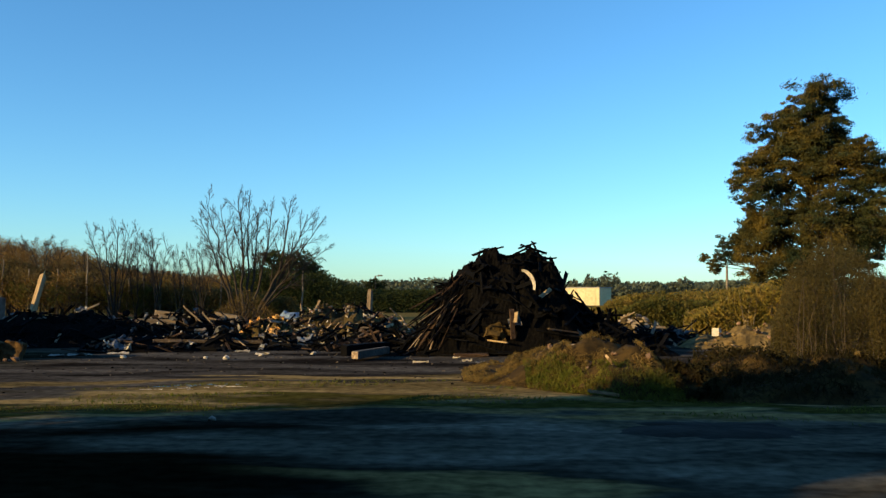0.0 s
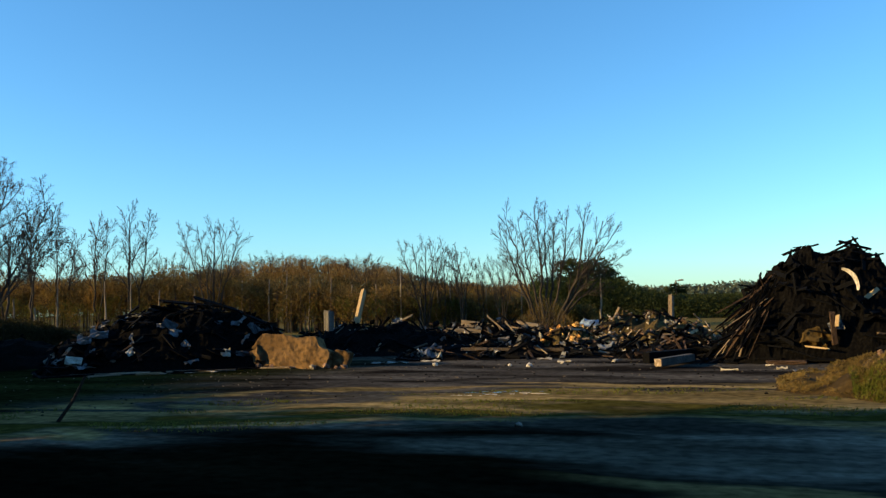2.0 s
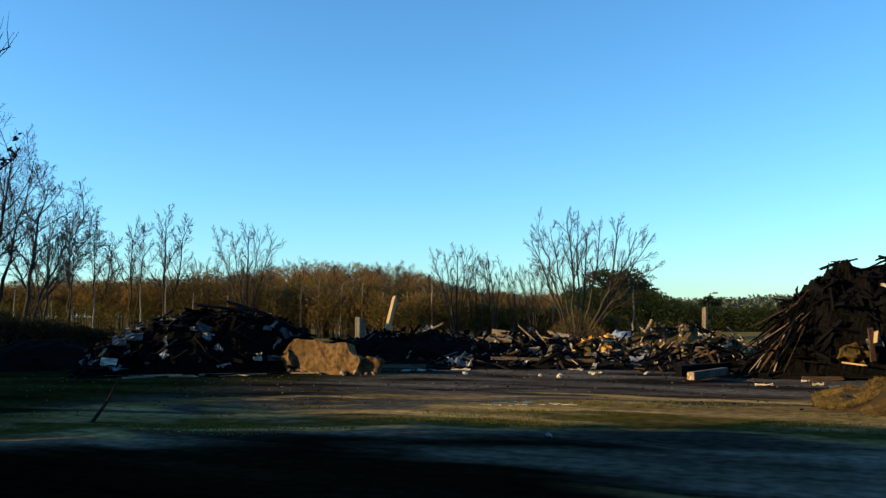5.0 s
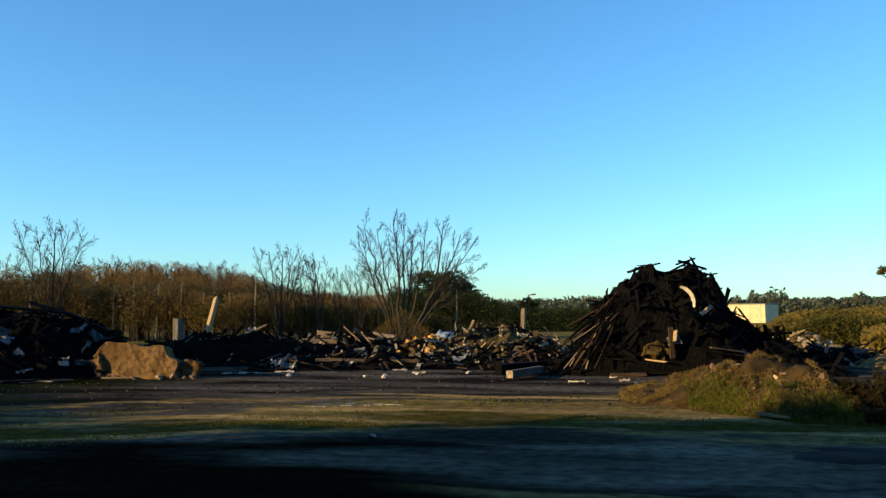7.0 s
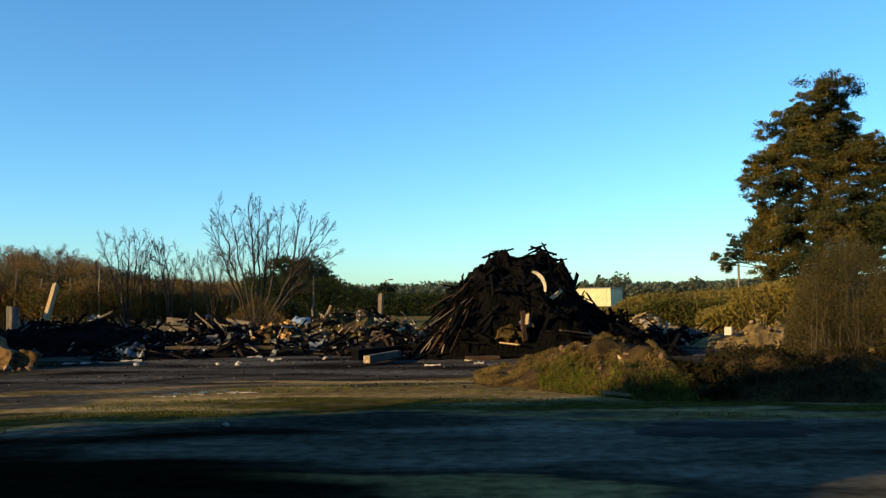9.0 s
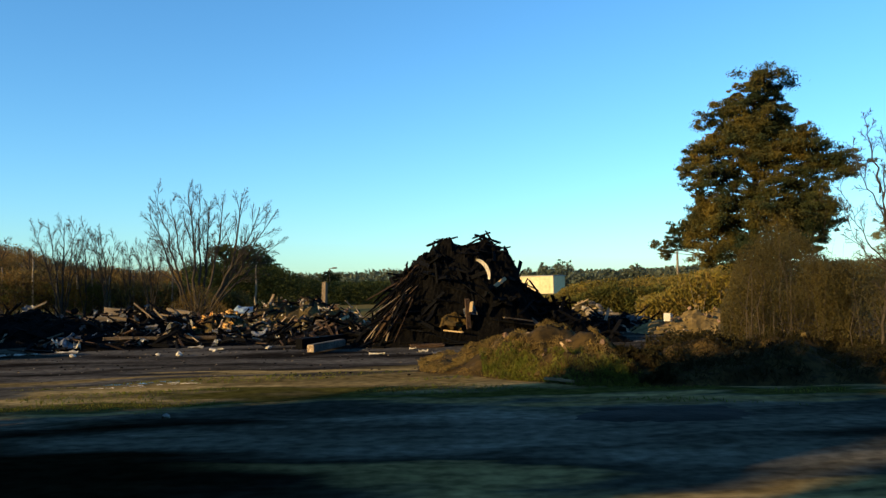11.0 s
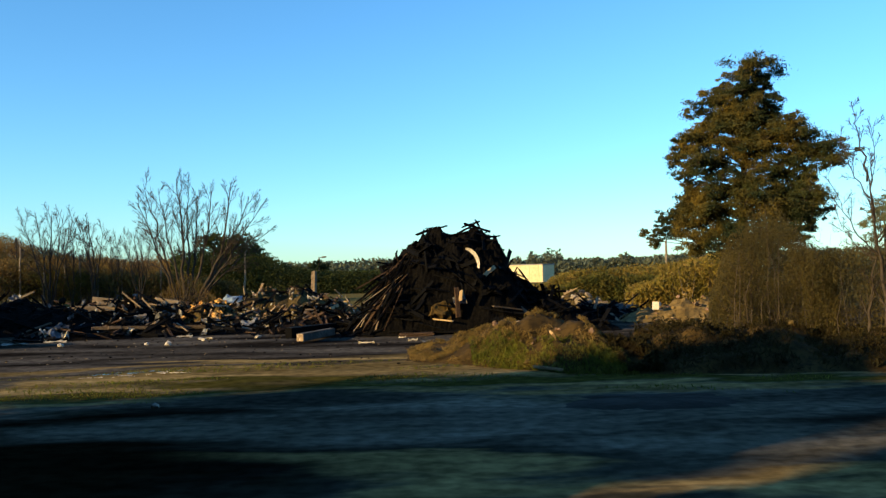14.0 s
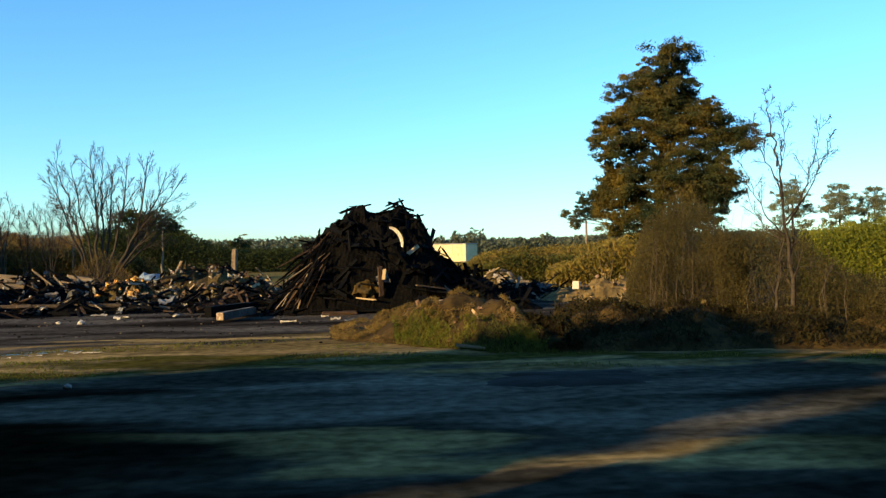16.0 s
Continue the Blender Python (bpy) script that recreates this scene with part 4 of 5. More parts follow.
def twig_out(rng, pts, r, level, top, out, kids, start, ratio, angle, up):
    """Side limbs of one limb, alternating, shorter towards its tip, each bending up; out[level] takes points, radii and the first limb's number."""
    n = len(pts) - 1
    total = float(np.linalg.norm(np.diff(pts, axis=0), axis=1).sum())
    for k in range(kids):
        f = start + (0.97 - start) * (k + rng.uniform(0.1, 0.9)) / kids
        i = min(n - 1, int(f * n))
        p = pts[i] + (pts[i + 1] - pts[i]) * (f * n - i)
        d = pts[i + 1] - pts[i]
        d = d / (np.linalg.norm(d) + 1e-9)
        side = np.cross(d, (math.cos(2.4 * k + level), math.sin(2.4 * k + level), 0.2 * rng.normal()))
        side /= np.linalg.norm(side) + 1e-9
        a = radians(rng.uniform(angle * 0.6, angle * 1.25))
        e = d * math.cos(a) + side * math.sin(a)
        ln = total * rng.uniform(*ratio) * (1.15 - 0.6 * f)
        line, step = [p], 5
        for _ in range(step):
            e = e + rng.normal(size=3) * 0.07 + np.array((0, 0, up))
            e /= np.linalg.norm(e)
            line.append(line[-1] + e * ln / step)
        r0 = r * (1 - 0.75 * f) * 0.55
        rad = [r0 * (1 - 0.8 * q / step) for q in range(step + 1)]
        line = np.array(line)
        out[level].append((line, rad) if level == 1 else (line, rad, len(out[1]) - 1))
        if level < top:
            twig_out(rng, line, r0 * 1.25, level + 1, top, out, max(3, kids - 2), 0.2, (0.3, 0.5), angle * 1.1, up * 0.8)


def stem_tree(name, label, at, face, stems, seed, kids=7, start=0.4, ratio=(0.25, 0.42), angle=34, up=0.06, least=0.014, levels=3, group=""):
    """A leafless tree of given stems: rows of (foot across, bend across, bend height, tip across, tip height, radius, height of the fork it leaves)."""
    rng = np.random.default_rng(seed)
    root = tagged(new(name), label, "tree", group)
    root.matrix_basis = pose(at[0], at[1], ground_z(at[0], at[1]) - 0.1, 0, 0, face)
    out = [[] for _ in range(levels + 1)]
    for x0, bx, bz, tx, tz, r, *z0 in stems:
        a = np.array((x0, rng.normal() * 0.1 if not z0 else 0.0, z0[0] if z0 else 0.0))
        b = np.array((bx, rng.normal() * 0.05 * tz, bz))
        c = np.array((tx, rng.normal() * 0.1 * tz, tz))
        q = np.linspace(0, 1, 11)[:, None]
        pts = a * (1 - q) ** 2 + 2 * b * q * (1 - q) + c * q ** 2
        pts[1:] += rng.normal(size=(10, 3)) * 0.007 * tz * np.array((1, 1, 0.3))
        part("trunk", limb_mesh("trunk", pts, [max(least, r * (1 - 0.86 * i / 10)) for i in range(11)], M_BARK, 7), root)
        twig_out(rng, pts, r, 1, levels, out, kids, start, ratio, angle, up)
    crown(root, out, least)
    return root


wide_tree = stem_tree("bare_tree", "wide multi-stemmed leafless tree behind the rubble", pol(-13.2, 54.5), 13.2,
          [(-0.5, -1.7, 4.0, -3.4, 8.0, 0.13), (-0.4, -1.5, 4.4, -3.1, 9.6, 0.13), (-0.2, -0.9, 4.6, -1.9, 9.0, 0.12), (0.0, 0.0, 5.0, -0.5, 10.0, 0.15), (0.1, 0.5, 4.8, 0.3, 9.4, 0.12),
           (0.2, 1.2, 4.6, 1.0, 8.8, 0.12), (0.3, 2.0, 4.4, 2.2, 9.0, 0.14), (0.5, 3.4, 3.6, 3.7, 9.5, 0.16), (0.5, 3.4, 3.4, 5.2, 8.6, 0.14), (0.6, 3.5, 3.4, 6.1, 7.9, 0.12), (0.6, 3.7, 3.3, 6.9, 6.0, 0.1)],
          5, 10, 0.32, (0.18, 0.33), 27, 0.008, 0.011)
wide_tree.scale = (0.76, 0.76, 0.8)
BARE = "leafless trees at the wood's edge"
SLENDER = "slender leafless tree at the edge of brown woodland"
proto = [stem_tree("bare_tree", SLENDER, pol(-40.1, 70), 40, [(0, 0.1, 5, 0.1, 9.6, 0.13), (0.2, 1.2, 4.4, 1.5, 9.2, 0.09)], 31, 11, 0.36, (0.2, 0.34), 31, 0.03, 0.011, 3, BARE),
         stem_tree("bare_tree", SLENDER, pol(-42.0, 72), 42, [(0, -0.3, 4, 0.1, 9.4, 0.11), (0, 0.6, 4.2, 0.9, 8.6, 0.08)], 32, 11, 0.36, (0.2, 0.34), 31, 0.03, 0.011, 3, BARE),
         stem_tree("bare_tree", "round-crowned leafless tree at the edge of brown woodland", pol(-35.0, 65), 35, [(0, 0.0, 3.4, 0.2, 9.2, 0.15), (0, -0.7, 3.6, -2.3, 8.6, 0.09), (0, 0.8, 3.6, 2.4, 8.7, 0.09), (0, -0.3, 3.6, -1.1, 9.0, 0.09), (0.1, 0.4, 3.6, 1.2, 9.1, 0.09)],
                   33, 9, 0.4, (0.2, 0.34), 34, 0.06, 0.012, 3, BARE)]
for k, (az, d, s, which) in enumerate(((-45.7, 72, 1.05, 1), (-44.2, 76, 0.9, 0), (-43.2, 84, 0.84, 1), (-38.0, 90, 0.78, 1), (-36.9, 92, 0.8, 0), (-33.6, 96, 0.82, 1), (-31.3, 112, 0.98, 2), (-29.2, 118, 0.95, 1), (-27.6, 122, 0.95, 2),
                                       (-25.0, 104, 0.86, 2), (-22.9, 100, 0.7, 1), (-21.1, 58, 0.68, 2), (-18.6, 57, 0.6, 2), (-15.9, 56, 0.52, 2), (-19.8, 58, 0.56, 1), (-47.0, 70, 0.95, 0), (-52.8, 62, 1.0, 2), (-55.0, 62, 1.0, 1), (-26.2, 120, 0.95, 1), (-17.2, 57, 0.5, 1))):
    x, y, _ = pol(az, d)
    ob = copy_thing(proto[which], pose(x, y, ground_z(x, y) - 0.1, 0, 0, 67 * k))
    ob.scale = (s, s, s)
proto[2].scale = (0.92, 0.92, 0.9)
SPREAD = "tall spreading leafless tree at the wood's edge"
stem_tree("bare_tree", SPREAD, pol(-49.9, 60), 50, [(-0.3, -1.2, 4.5, -2.4, 9.6, 0.14), (0, 0.0, 5.5, 0.9, 12.4, 0.2), (0.1, 0.6, 5, 2.2, 11.6, 0.13), (-0.2, -0.6, 5, -0.9, 11.0, 0.13)], 41, 12, 0.3, (0.27, 0.46), 42, 0.045, 0.012, 3, BARE)
stem_tree("bare_tree", SPREAD, pol(-48.2, 58), 48, [(0, 0.3, 5, 1.2, 9.8, 0.16), (0.1, 1.0, 4.0, 3.6, 8.6, 0.11), (0.1, 0.9, 3.6, 4.0, 7.4, 0.09)], 43, 12, 0.3, (0.27, 0.46), 42, 0.045, 0.012, 3, BARE)
stem_tree("bare_tree", SPREAD, pol(-51.6, 58), 52, [(0, -0.4, 5, -1.0, 9.0, 0.14), (0, -1.4, 4.5, -3.6, 8.2, 0.12)], 44, 12, 0.3, (0.27, 0.46), 42, 0.045, 0.012, 3, BARE)
stem_tree("bare_sapling", "thin leafless sapling with crossed stems in the brush", pol(30.9, 17.2), -30.9,
          [(0.06, 0.14, 1.3, -0.16, 3.4, 0.06), (-0.16, -0.24, 4.0, -0.38, 4.85, 0.022, 3.3), (-0.27, -0.2, 1.2, 0.0, 2.3, 0.042), (0.0, 0.45, 2.7, 0.58, 4.2, 0.02, 2.2), (0.1, 0.6, 3.0, 0.8, 3.9, 0.015, 2.45),
           (-0.06, -0.1, 3.5, -0.02, 4.5, 0.018, 2.6), (-0.04, -0.5, 2.4, -0.82, 3.6, 0.016, 2.0), (-0.04, -0.5, 2.1, -0.78, 3.0, 0.013, 1.9), (-0.12, -0.4, 3.4, -0.6, 4.2, 0.014, 3.0)], 52, 8, 0.3, (0.15, 0.3), 38, 0.04, 0.0035, 3)

# pale slim trees before the wood
for az, d, top in ((-22.75, 74, 4.8), (-19.35, 76, 3.4), (-18.4, 78, 3.4), (-14.55, 76, 3.3), (-9.35, 78, 3.6), (-40.0, 66, 4.6), (-38.3, 66, 3.6), (-33.0, 68, 3.8), (-31.4, 70, 4.2), (-28.8, 72, 4.0), (-45.5, 58, 2.2), (-44.3, 60, 4.0), (-36.2, 67, 3.6), (-25.9, 76, 3.8), (-48.6, 58, 3.4), (-35.1, 70, 4.4), (-34.2, 72, 3.6), (-30.2, 74, 4.8), (-27.3, 76, 4.4), (-24.4, 74, 3.9), (-21.4, 76, 3.8), (-20.3, 76, 3.0), (-16.9, 78, 3.4), (-46.6, 60, 3.0), (-41.4, 64, 4.0)):
    root = tagged(new("slim_tree"), "slim pale leafless tree before brown brush", "tree", "slim pale trees at the wood's edge")
    near = min(d, 55.5 / math.cos(radians(az)))
    top = 1.7 + (top - 1.7) * near / d
    root.matrix_basis = Matrix.Translation(pol(az, near, -0.2))
    pts = [np.array((0.0, 0.0, 0.0))]
    while pts[-1][2] < top:
        pts.append(pts[-1] + np.array((RNG.normal() * 0.03, RNG.normal() * 0.03, 0.6)))
    part("trunk", limb_mesh("trunk", pts, [0.085 - 0.008 * i for i in range(len(pts))], M_PALEBARK, 7), root)


def lamp_pole(az, d, top, arm):
    root = tagged(new("utility_pole"), "thin grey pole standing far behind the yard", "pole", "far poles")
    x, y, _ = pol(az, d)
    root.matrix_basis = pose(x, y, ground_z(x, y) - 0.2, 0, 0, -az)
    part("pole_shaft", tubes("pole_shaft", [((0, 0, 0), (0, 0, top + 0.2), 0.1, 0.07)], M_RUBBLE, 8), root)
    if arm:
        part("lamp_arm", tubes("lamp_arm", [((0, 0, top + 0.1), (0.4, 0, top + 0.2), 0.04, 0.04), ((0.3, 0, top + 0.2), (0.8, 0, top + 0.22), 0.12, 0.08)], M_RUBBLE, 6), root, "grey lamp head on a short arm")


lamp_pole(-4.55, 95, 3.9, True)
lamp_pole(18.45, 60, 3.7, False)


def leafy(name, label, at, clumps, per, size, aspect, mat_, seed, trunk_top, r=0.2, category="tree", face=0.0, trunk_mat=None, rise=None, flat=0.62):
    """An evergreen: trunk, limbs to every clump, and clumps of small sprigs. clumps: rows of (across, height, radius)."""
    rng = np.random.default_rng(seed)
    root = tagged(new(name), label, category)
    root.matrix_basis = pose(at[0], at[1], ground_z(at[0], at[1]) - 0.1, 0, 0, face)
    segs, p = [], np.array((0.0, 0, 0))
    for i in range(8):
        q = np.array((rng.normal() * 0.06, rng.normal() * 0.06, trunk_top * (i + 1) / 8))
        segs.append((p, q, r * (1 - i / 9), r * (1 - (i + 1) / 9)))
        p = q
    part("trunk", limb_mesh("trunk", [segs[0][0]] + [g[1] for g in segs], [g[2] for g in segs] + [segs[-1][3]], trunk_mat or M_BARK, 8), root)
    limbs, pts = [], []
    for u, z, rad in clumps:
        for twin in (0, 1):
            v = rng.uniform(-1, 1) * max(0.2, 1.1 - abs(u) * 0.2) * rad * 1.5
            c = np.array((u + twin * rng.normal() * rad * 0.25, v - twin * rad * 0.6, z))
            foot = np.array((0, 0, max(0.6, min(trunk_top * 0.95, z + (0.12 if rise is None else -rise * rng.uniform(0.5, 1.5)) * math.hypot(u, v)))))
            mid = (foot + c) / 2 + np.array((0, 0, 0.12))
            if not twin or rise is None:
                part("limb", limb_mesh("limb", [foot, mid, c], [r * 0.13, r * 0.08, r * 0.03], trunk_mat or M_BARK, 5), root)
            n = int(per * rad * rad)
            # sprays: each clump is made of smaller tufts with gaps
            tufts = unit(rng, max(5, int(16 * rad))) * rad * rng.uniform(0.4, 1.3, (max(5, int(16 * rad)), 1)) * np.array((1.1, 1.1, flat))
            for tf in tufts:
                limbs.append((c, c + tf * 0.9, r * 0.05, r * 0.015))
            idx = rng.integers(len(tufts), size=n)
            pts.append(c + tufts[idx] + rng.normal(size=(n, 3)) * rad * 0.17 * np.array((1.25, 1.25, 0.65)))
    tagged(part("twig_spray", tubes("twig_spray", limbs, trunk_mat or M_BARK, 3), root), kind="stuff")
    part("crown", cards("crown", np.concatenate(pts), size, aspect, 0.35, mat_, rng), root)
    return root


def cedar_clumps():
    """Sprays of a tall cedar: rim and filling between its two ragged sides."""
    rng = np.random.default_rng(63)
    zs = (2.7, 3.1, 3.7, 4.4, 5.0, 5.4, 6.0, 6.5, 7.2, 7.9, 8.5, 9.1)
    left = (-1.6, -3.0, -2.75, -1.9, -1.65, -2.15, -2.3, -2.0, -1.15, -1.0, -0.65, 0.0)
    right = (1.6, 1.95, 2.45, 2.2, 2.2, 2.75, 2.8, 2.0, 1.1, 0.9, 0.5, 0.4)
    out = []
    for z in np.arange(2.8, 9.1, 0.3):
        a, b = np.interp(z, zs, left), np.interp(z, zs, right)
        out += [(a + rng.normal() * 0.22, z, rng.uniform(0.22, 0.46)), (b + rng.normal() * 0.22, z, rng.uniform(0.26, 0.46))]
        n = max(1, int((b - a) / 0.85))
        for k in range(n):
            u = a + (b - a) * (k + rng.uniform(0.25, 0.75)) / n
            if noise.noise((u * 0.55, z * 0.7, 3.0)) > (-0.5 if abs(u) < 0.9 else -0.22):
                out.append((u, z + rng.uniform(-0.3, 0.3), rng.uniform(0.36, 0.72)))
    return out + [(0.3, 9.05, 0.3), (-0.45, 8.7, 0.25), (0.75, 8.6, 0.25), (-3.35, 3.05, 0.3), (-3.1, 2.85, 0.3), (1.7, 4.9, 0.6), (2.0, 4.5, 0.5), (1.3, 5.3, 0.5), (1.5, 4.3, 0.55)]


leafy("cedar_tree", "large olive-brown evergreen cedar with a ragged crown", pol(23.4, 32.7), cedar_clumps(), 4200, 0.05, 0.34, M_CEDAR, 61, 9.0, 0.24, "tree", -23, M_BARK, 0.35, 0.85)
PINE = [(0, 6.2, 0.6), (-0.5, 5.6, 0.6), (0.5, 5.4, 0.6), (0.0, 5.0, 0.8), (-0.9, 4.6, 0.6), (0.9, 4.4, 0.6), (0.1, 4.0, 0.7), (-0.7, 3.4, 0.5), (0.8, 3.2, 0.5)]
for i, (az, d, s) in enumerate(((31.2, 84, 1.2), (33.9, 84, 1.13), (35.8, 86, 1.08), (38.0, 88, 1.1))):
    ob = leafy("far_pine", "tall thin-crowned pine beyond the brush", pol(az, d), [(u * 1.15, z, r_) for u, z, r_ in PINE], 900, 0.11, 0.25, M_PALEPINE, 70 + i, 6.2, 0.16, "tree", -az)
    ob.scale = (s, s, s)
    tagged(ob, group="far pines")
BUSHY = [(0, 5.6, 0.8), (-1.0, 5.0, 0.9), (0.9, 4.8, 0.9), (0, 4.3, 1.1), (-1.3, 3.6, 1.0), (1.4, 3.5, 1.0), (0.2, 3.0, 1.1), (-1.2, 2.2, 1.0), (1.3, 2.1, 1.0), (0, 1.4, 1.1)]
for i, (az, d, s) in enumerate(((-11.1, 88, 1.08), (-9.5, 88, 1.04), (-8.6, 89, 0.82), (-4.6, 95, 0.62))):
    ob = leafy("dark_evergreen", "dense dark evergreen tree behind a bare tree", pol(az, d), BUSHY, 300, 0.17, 0.35, M_PINE, 80 + i, 5.4, 0.2, "tree", -az)
    ob.scale = (s, s, s)
    tagged(ob, group="dark evergreens")


# ---- thickets, hedges and woods ----
def thicket(name, label, az0, az1, d0, d1, heights, n, size, aspect, upright, mat_, seed, stems=0, stem_r=0.03, stem_mat=None, low=0.0, gaps=0.0, bumps=1.0):
    """Brush between two bearings and two distances; heights: rows of (bearing, height)."""
    rng = np.random.default_rng(seed)
    az, d = rng.uniform(az0, az1, n), d0 + (d1 - d0) * rng.random(n) ** 1.4
    x, y = d * np.sin(np.radians(az)), d * np.cos(np.radians(az))
    a, h = zip(*heights)
    top = np.interp(az, a, h)
    k = 1.6 / bumps
    lump = np.array([noise.noise((p * k * 0.5, q * k * 0.5, seed)) + 0.5 * noise.noise((p * k * 1.7, q * k * 1.7, seed)) for p, q in zip(x, y)])
    top = top * (1 + 0.26 * lump)
    z = low + (top - low) * rng.random(n) ** 0.8
    if gaps:
        keep = np.array([noise.noise((p * k, q * k, r_ * k)) for p, q, r_ in zip(x, y, z)]) > gaps - 0.5
        x, y, z = x[keep], y[keep], z[keep]
    ob = tagged(new(name, cards(name, np.stack([x, y, z], 1), size, aspect, upright, mat_, rng)), label, "brush", "", "stuff")
    if stems:
        az, d = rng.uniform(az0, az1, stems), rng.uniform(d0, d1, stems) - 0.2
        segs = []
        for p, q in zip(az, d):
            h_ = float(np.interp(p, a, h)) * rng.uniform(0.5, 1.15)
            base = pol(p, q, 0.0)
            for i in range(3):
                nxt = base + np.array((rng.normal() * 0.07 * h_, rng.normal() * 0.05 * h_, h_ / 3))
                rr = stem_r * rng.uniform(0.6, 1.2)
                segs.append((base, nxt, rr * (1 - i / 4), rr * (1 - (i + 1) / 4)))
                base = nxt
        tagged(part("stem_tangle", tubes("stem_tangle", segs, stem_mat or M_TWIG, 4), ob, "thin bare stems"), kind="stuff")
    return ob


def wood_edge(name, label, rows, count, crown_r, per, size, mat_, seed, trunk_r, trunk_mat, ragged=0.09):
    """Many small leafless trees close together: round twiggy crowns over thin trunks. rows: (bearing, near, far, rise to the tops in degrees)."""
    rng = np.random.default_rng(seed)
    a, near, far, el = (np.array(q, float) for q in zip(*rows))
    pts, segs = [], []
    for _ in range(count):
        az = rng.uniform(a[0], a[-1])
        f = rng.random()
        d = float(np.interp(az, a, near)) * (1 - f) + float(np.interp(az, a, far)) * f
        top = 1.7 + d * math.tan(radians(float(np.interp(az, a, el)) * (0.72 + 0.28 * f))) * rng.uniform(0.99 - ragged, 0.99 + ragged)
        r = crown_r * rng.uniform(0.6, 1.25)
        c = pol(az, d, top - r * 0.9)
        v = unit(rng, per) * (r * rng.uniform(0.55, 1.05, (per, 1)))
        v[:, 2] *= rng.uniform(0.8, 1.1)
        low = v[:, 2] < -0.2 * r
        v[low, 2] *= rng.uniform(1.0, 1 + max(0.2, (top - 2 * r) / (1.6 * r)), low.sum())
        q = c + v
        pts.append(q[q[:, 2] > 0.1])
        foot = pol(az, d, -0.1)
        segs += [(foot, c, trunk_r * rng.uniform(0.6, 1.3), trunk_r * 0.4)]
        for _ in range(5):
            segs.append((foot + (c - foot) * rng.uniform(0.5, 0.95), c + unit(rng, 1)[0] * r * (0.7, 0.7, 0.9), trunk_r * 0.4, trunk_r * 0.15))
    ob = tagged(new(name, cards(name, np.concatenate(pts), size, 0.2, 0.3, mat_, rng)), label, "wood", "", "stuff")
    tagged(part("trunks", tubes("trunks", segs, trunk_mat, 4), ob, "thin bare trunks and limbs"), kind="stuff")
    return ob


wood_edge("brown_brush", "belt of sunlit brown winter brush with thin trunks", [(-60, 96, 104, 2.1), (-50, 84, 92, 2.2), (-44, 76, 84, 2.3), (-38, 69, 78, 2.6), (-34, 66, 75, 2.5), (-30, 63, 72, 2.0), (-24, 60, 68, 1.6), (-18, 58, 66, 1.0), (-14.5, 57, 64, 0.5), (-10.2, 57, 62, -0.3)],
          1000, 1.15, 170, 0.16, M_BRUSH, 101, 0.045, M_TWIG, 0.28)
wood_edge("winter_wood", "low hill of brown leafless woodland", [(-62, 120, 150, 1.9), (-40, 118, 150, 2.2), (-35.5, 112, 150, 2.6), (-33.4, 108, 150, 3.4), (-31, 106, 150, 3.65), (-26.5, 104, 150, 3.35), (-23.5, 102, 145, 2.95), (-21.5, 102, 140, 2.2), (-19.5, 100, 135, 1.7), (-14, 98, 130, 1.5), (-11, 98, 125, 1.3)],
          950, 1.9, 300, 0.19, M_HILL, 102, 0.06, M_PALEBARK)
wood_edge("dark_bushes", "dark olive bushes among brown winter brush", [(-58, 92, 96, 1.0), (-44, 74, 76, 1.2), (-34, 65, 68, 1.0), (-24, 59, 61, 0.9), (-18, 57, 60, 0.6), (-14, 56.5, 59, 0.3), (-10.5, 56.5, 58, -0.2)],
          110, 1.0, 220, 0.12, M_SHRUB, 103, 0.03, M_TWIG, 0.3)
thicket("foot_brush", "brown brush round the foot of a bare tree", -15.0, -11.2, 52, 54, [(-15.0, 0.7), (-13.8, 1.5), (-13.1, 2.0), (-12.2, 1.6), (-11.2, 0.6)], 2200, 0.12, 0.08, 0.9, M_BRUSH, 112, 90, 0.015)
# undergrowth in shade, which the dark brown colour stands for
thicket("dark_undergrowth", "low undergrowth before brown brush, coloured dark for its shade", -62, -42, 48, 56, [(-62, 2.4), (-50, 2.0), (-46, 1.4), (-42, 0.6)], 30000, 0.12, 0.3, 0.5, M_SHADEBRAMBLE, 113, 200, 0.02)
thicket("dark_hedge", "dark evergreen hedge at the back of the yard", -14, 4.5, 82, 96, [(-14, 4.2), (-10, 4.0), (-7.5, 3.4), (-6.2, 2.6), (-5, 2.1), (0, 2.1), (4.5, 2.2)], 50000, 0.13, 0.4, 0.3, M_PINE, 103)
thicket("olive_hedge", "sunlit olive scrub along the yard's back", 6.5, 24, 50, 60, [(6.5, 0.7), (10.4, 0.8), (11.0, 1.2), (12, 1.5), (13, 1.6), (17, 1.8), (20, 2.3), (24, 2.7)], 50000, 0.1, 0.35, 0.5, M_SCRUB, 104, 120, 0.02, None, 0, 0.2, 2.5)
thicket("green_shrubs", "dark green rounded shrubs along the back of the yard", 10.5, 21, 46, 50, [(10.5, 0.4), (11.5, 0.9), (13, 1.3), (14.2, 1.5), (15.5, 1.2), (17, 1.4), (19, 1.2), (21, 0.9)], 14000, 0.1, 0.4, 0.4, M_SHRUB, 105)
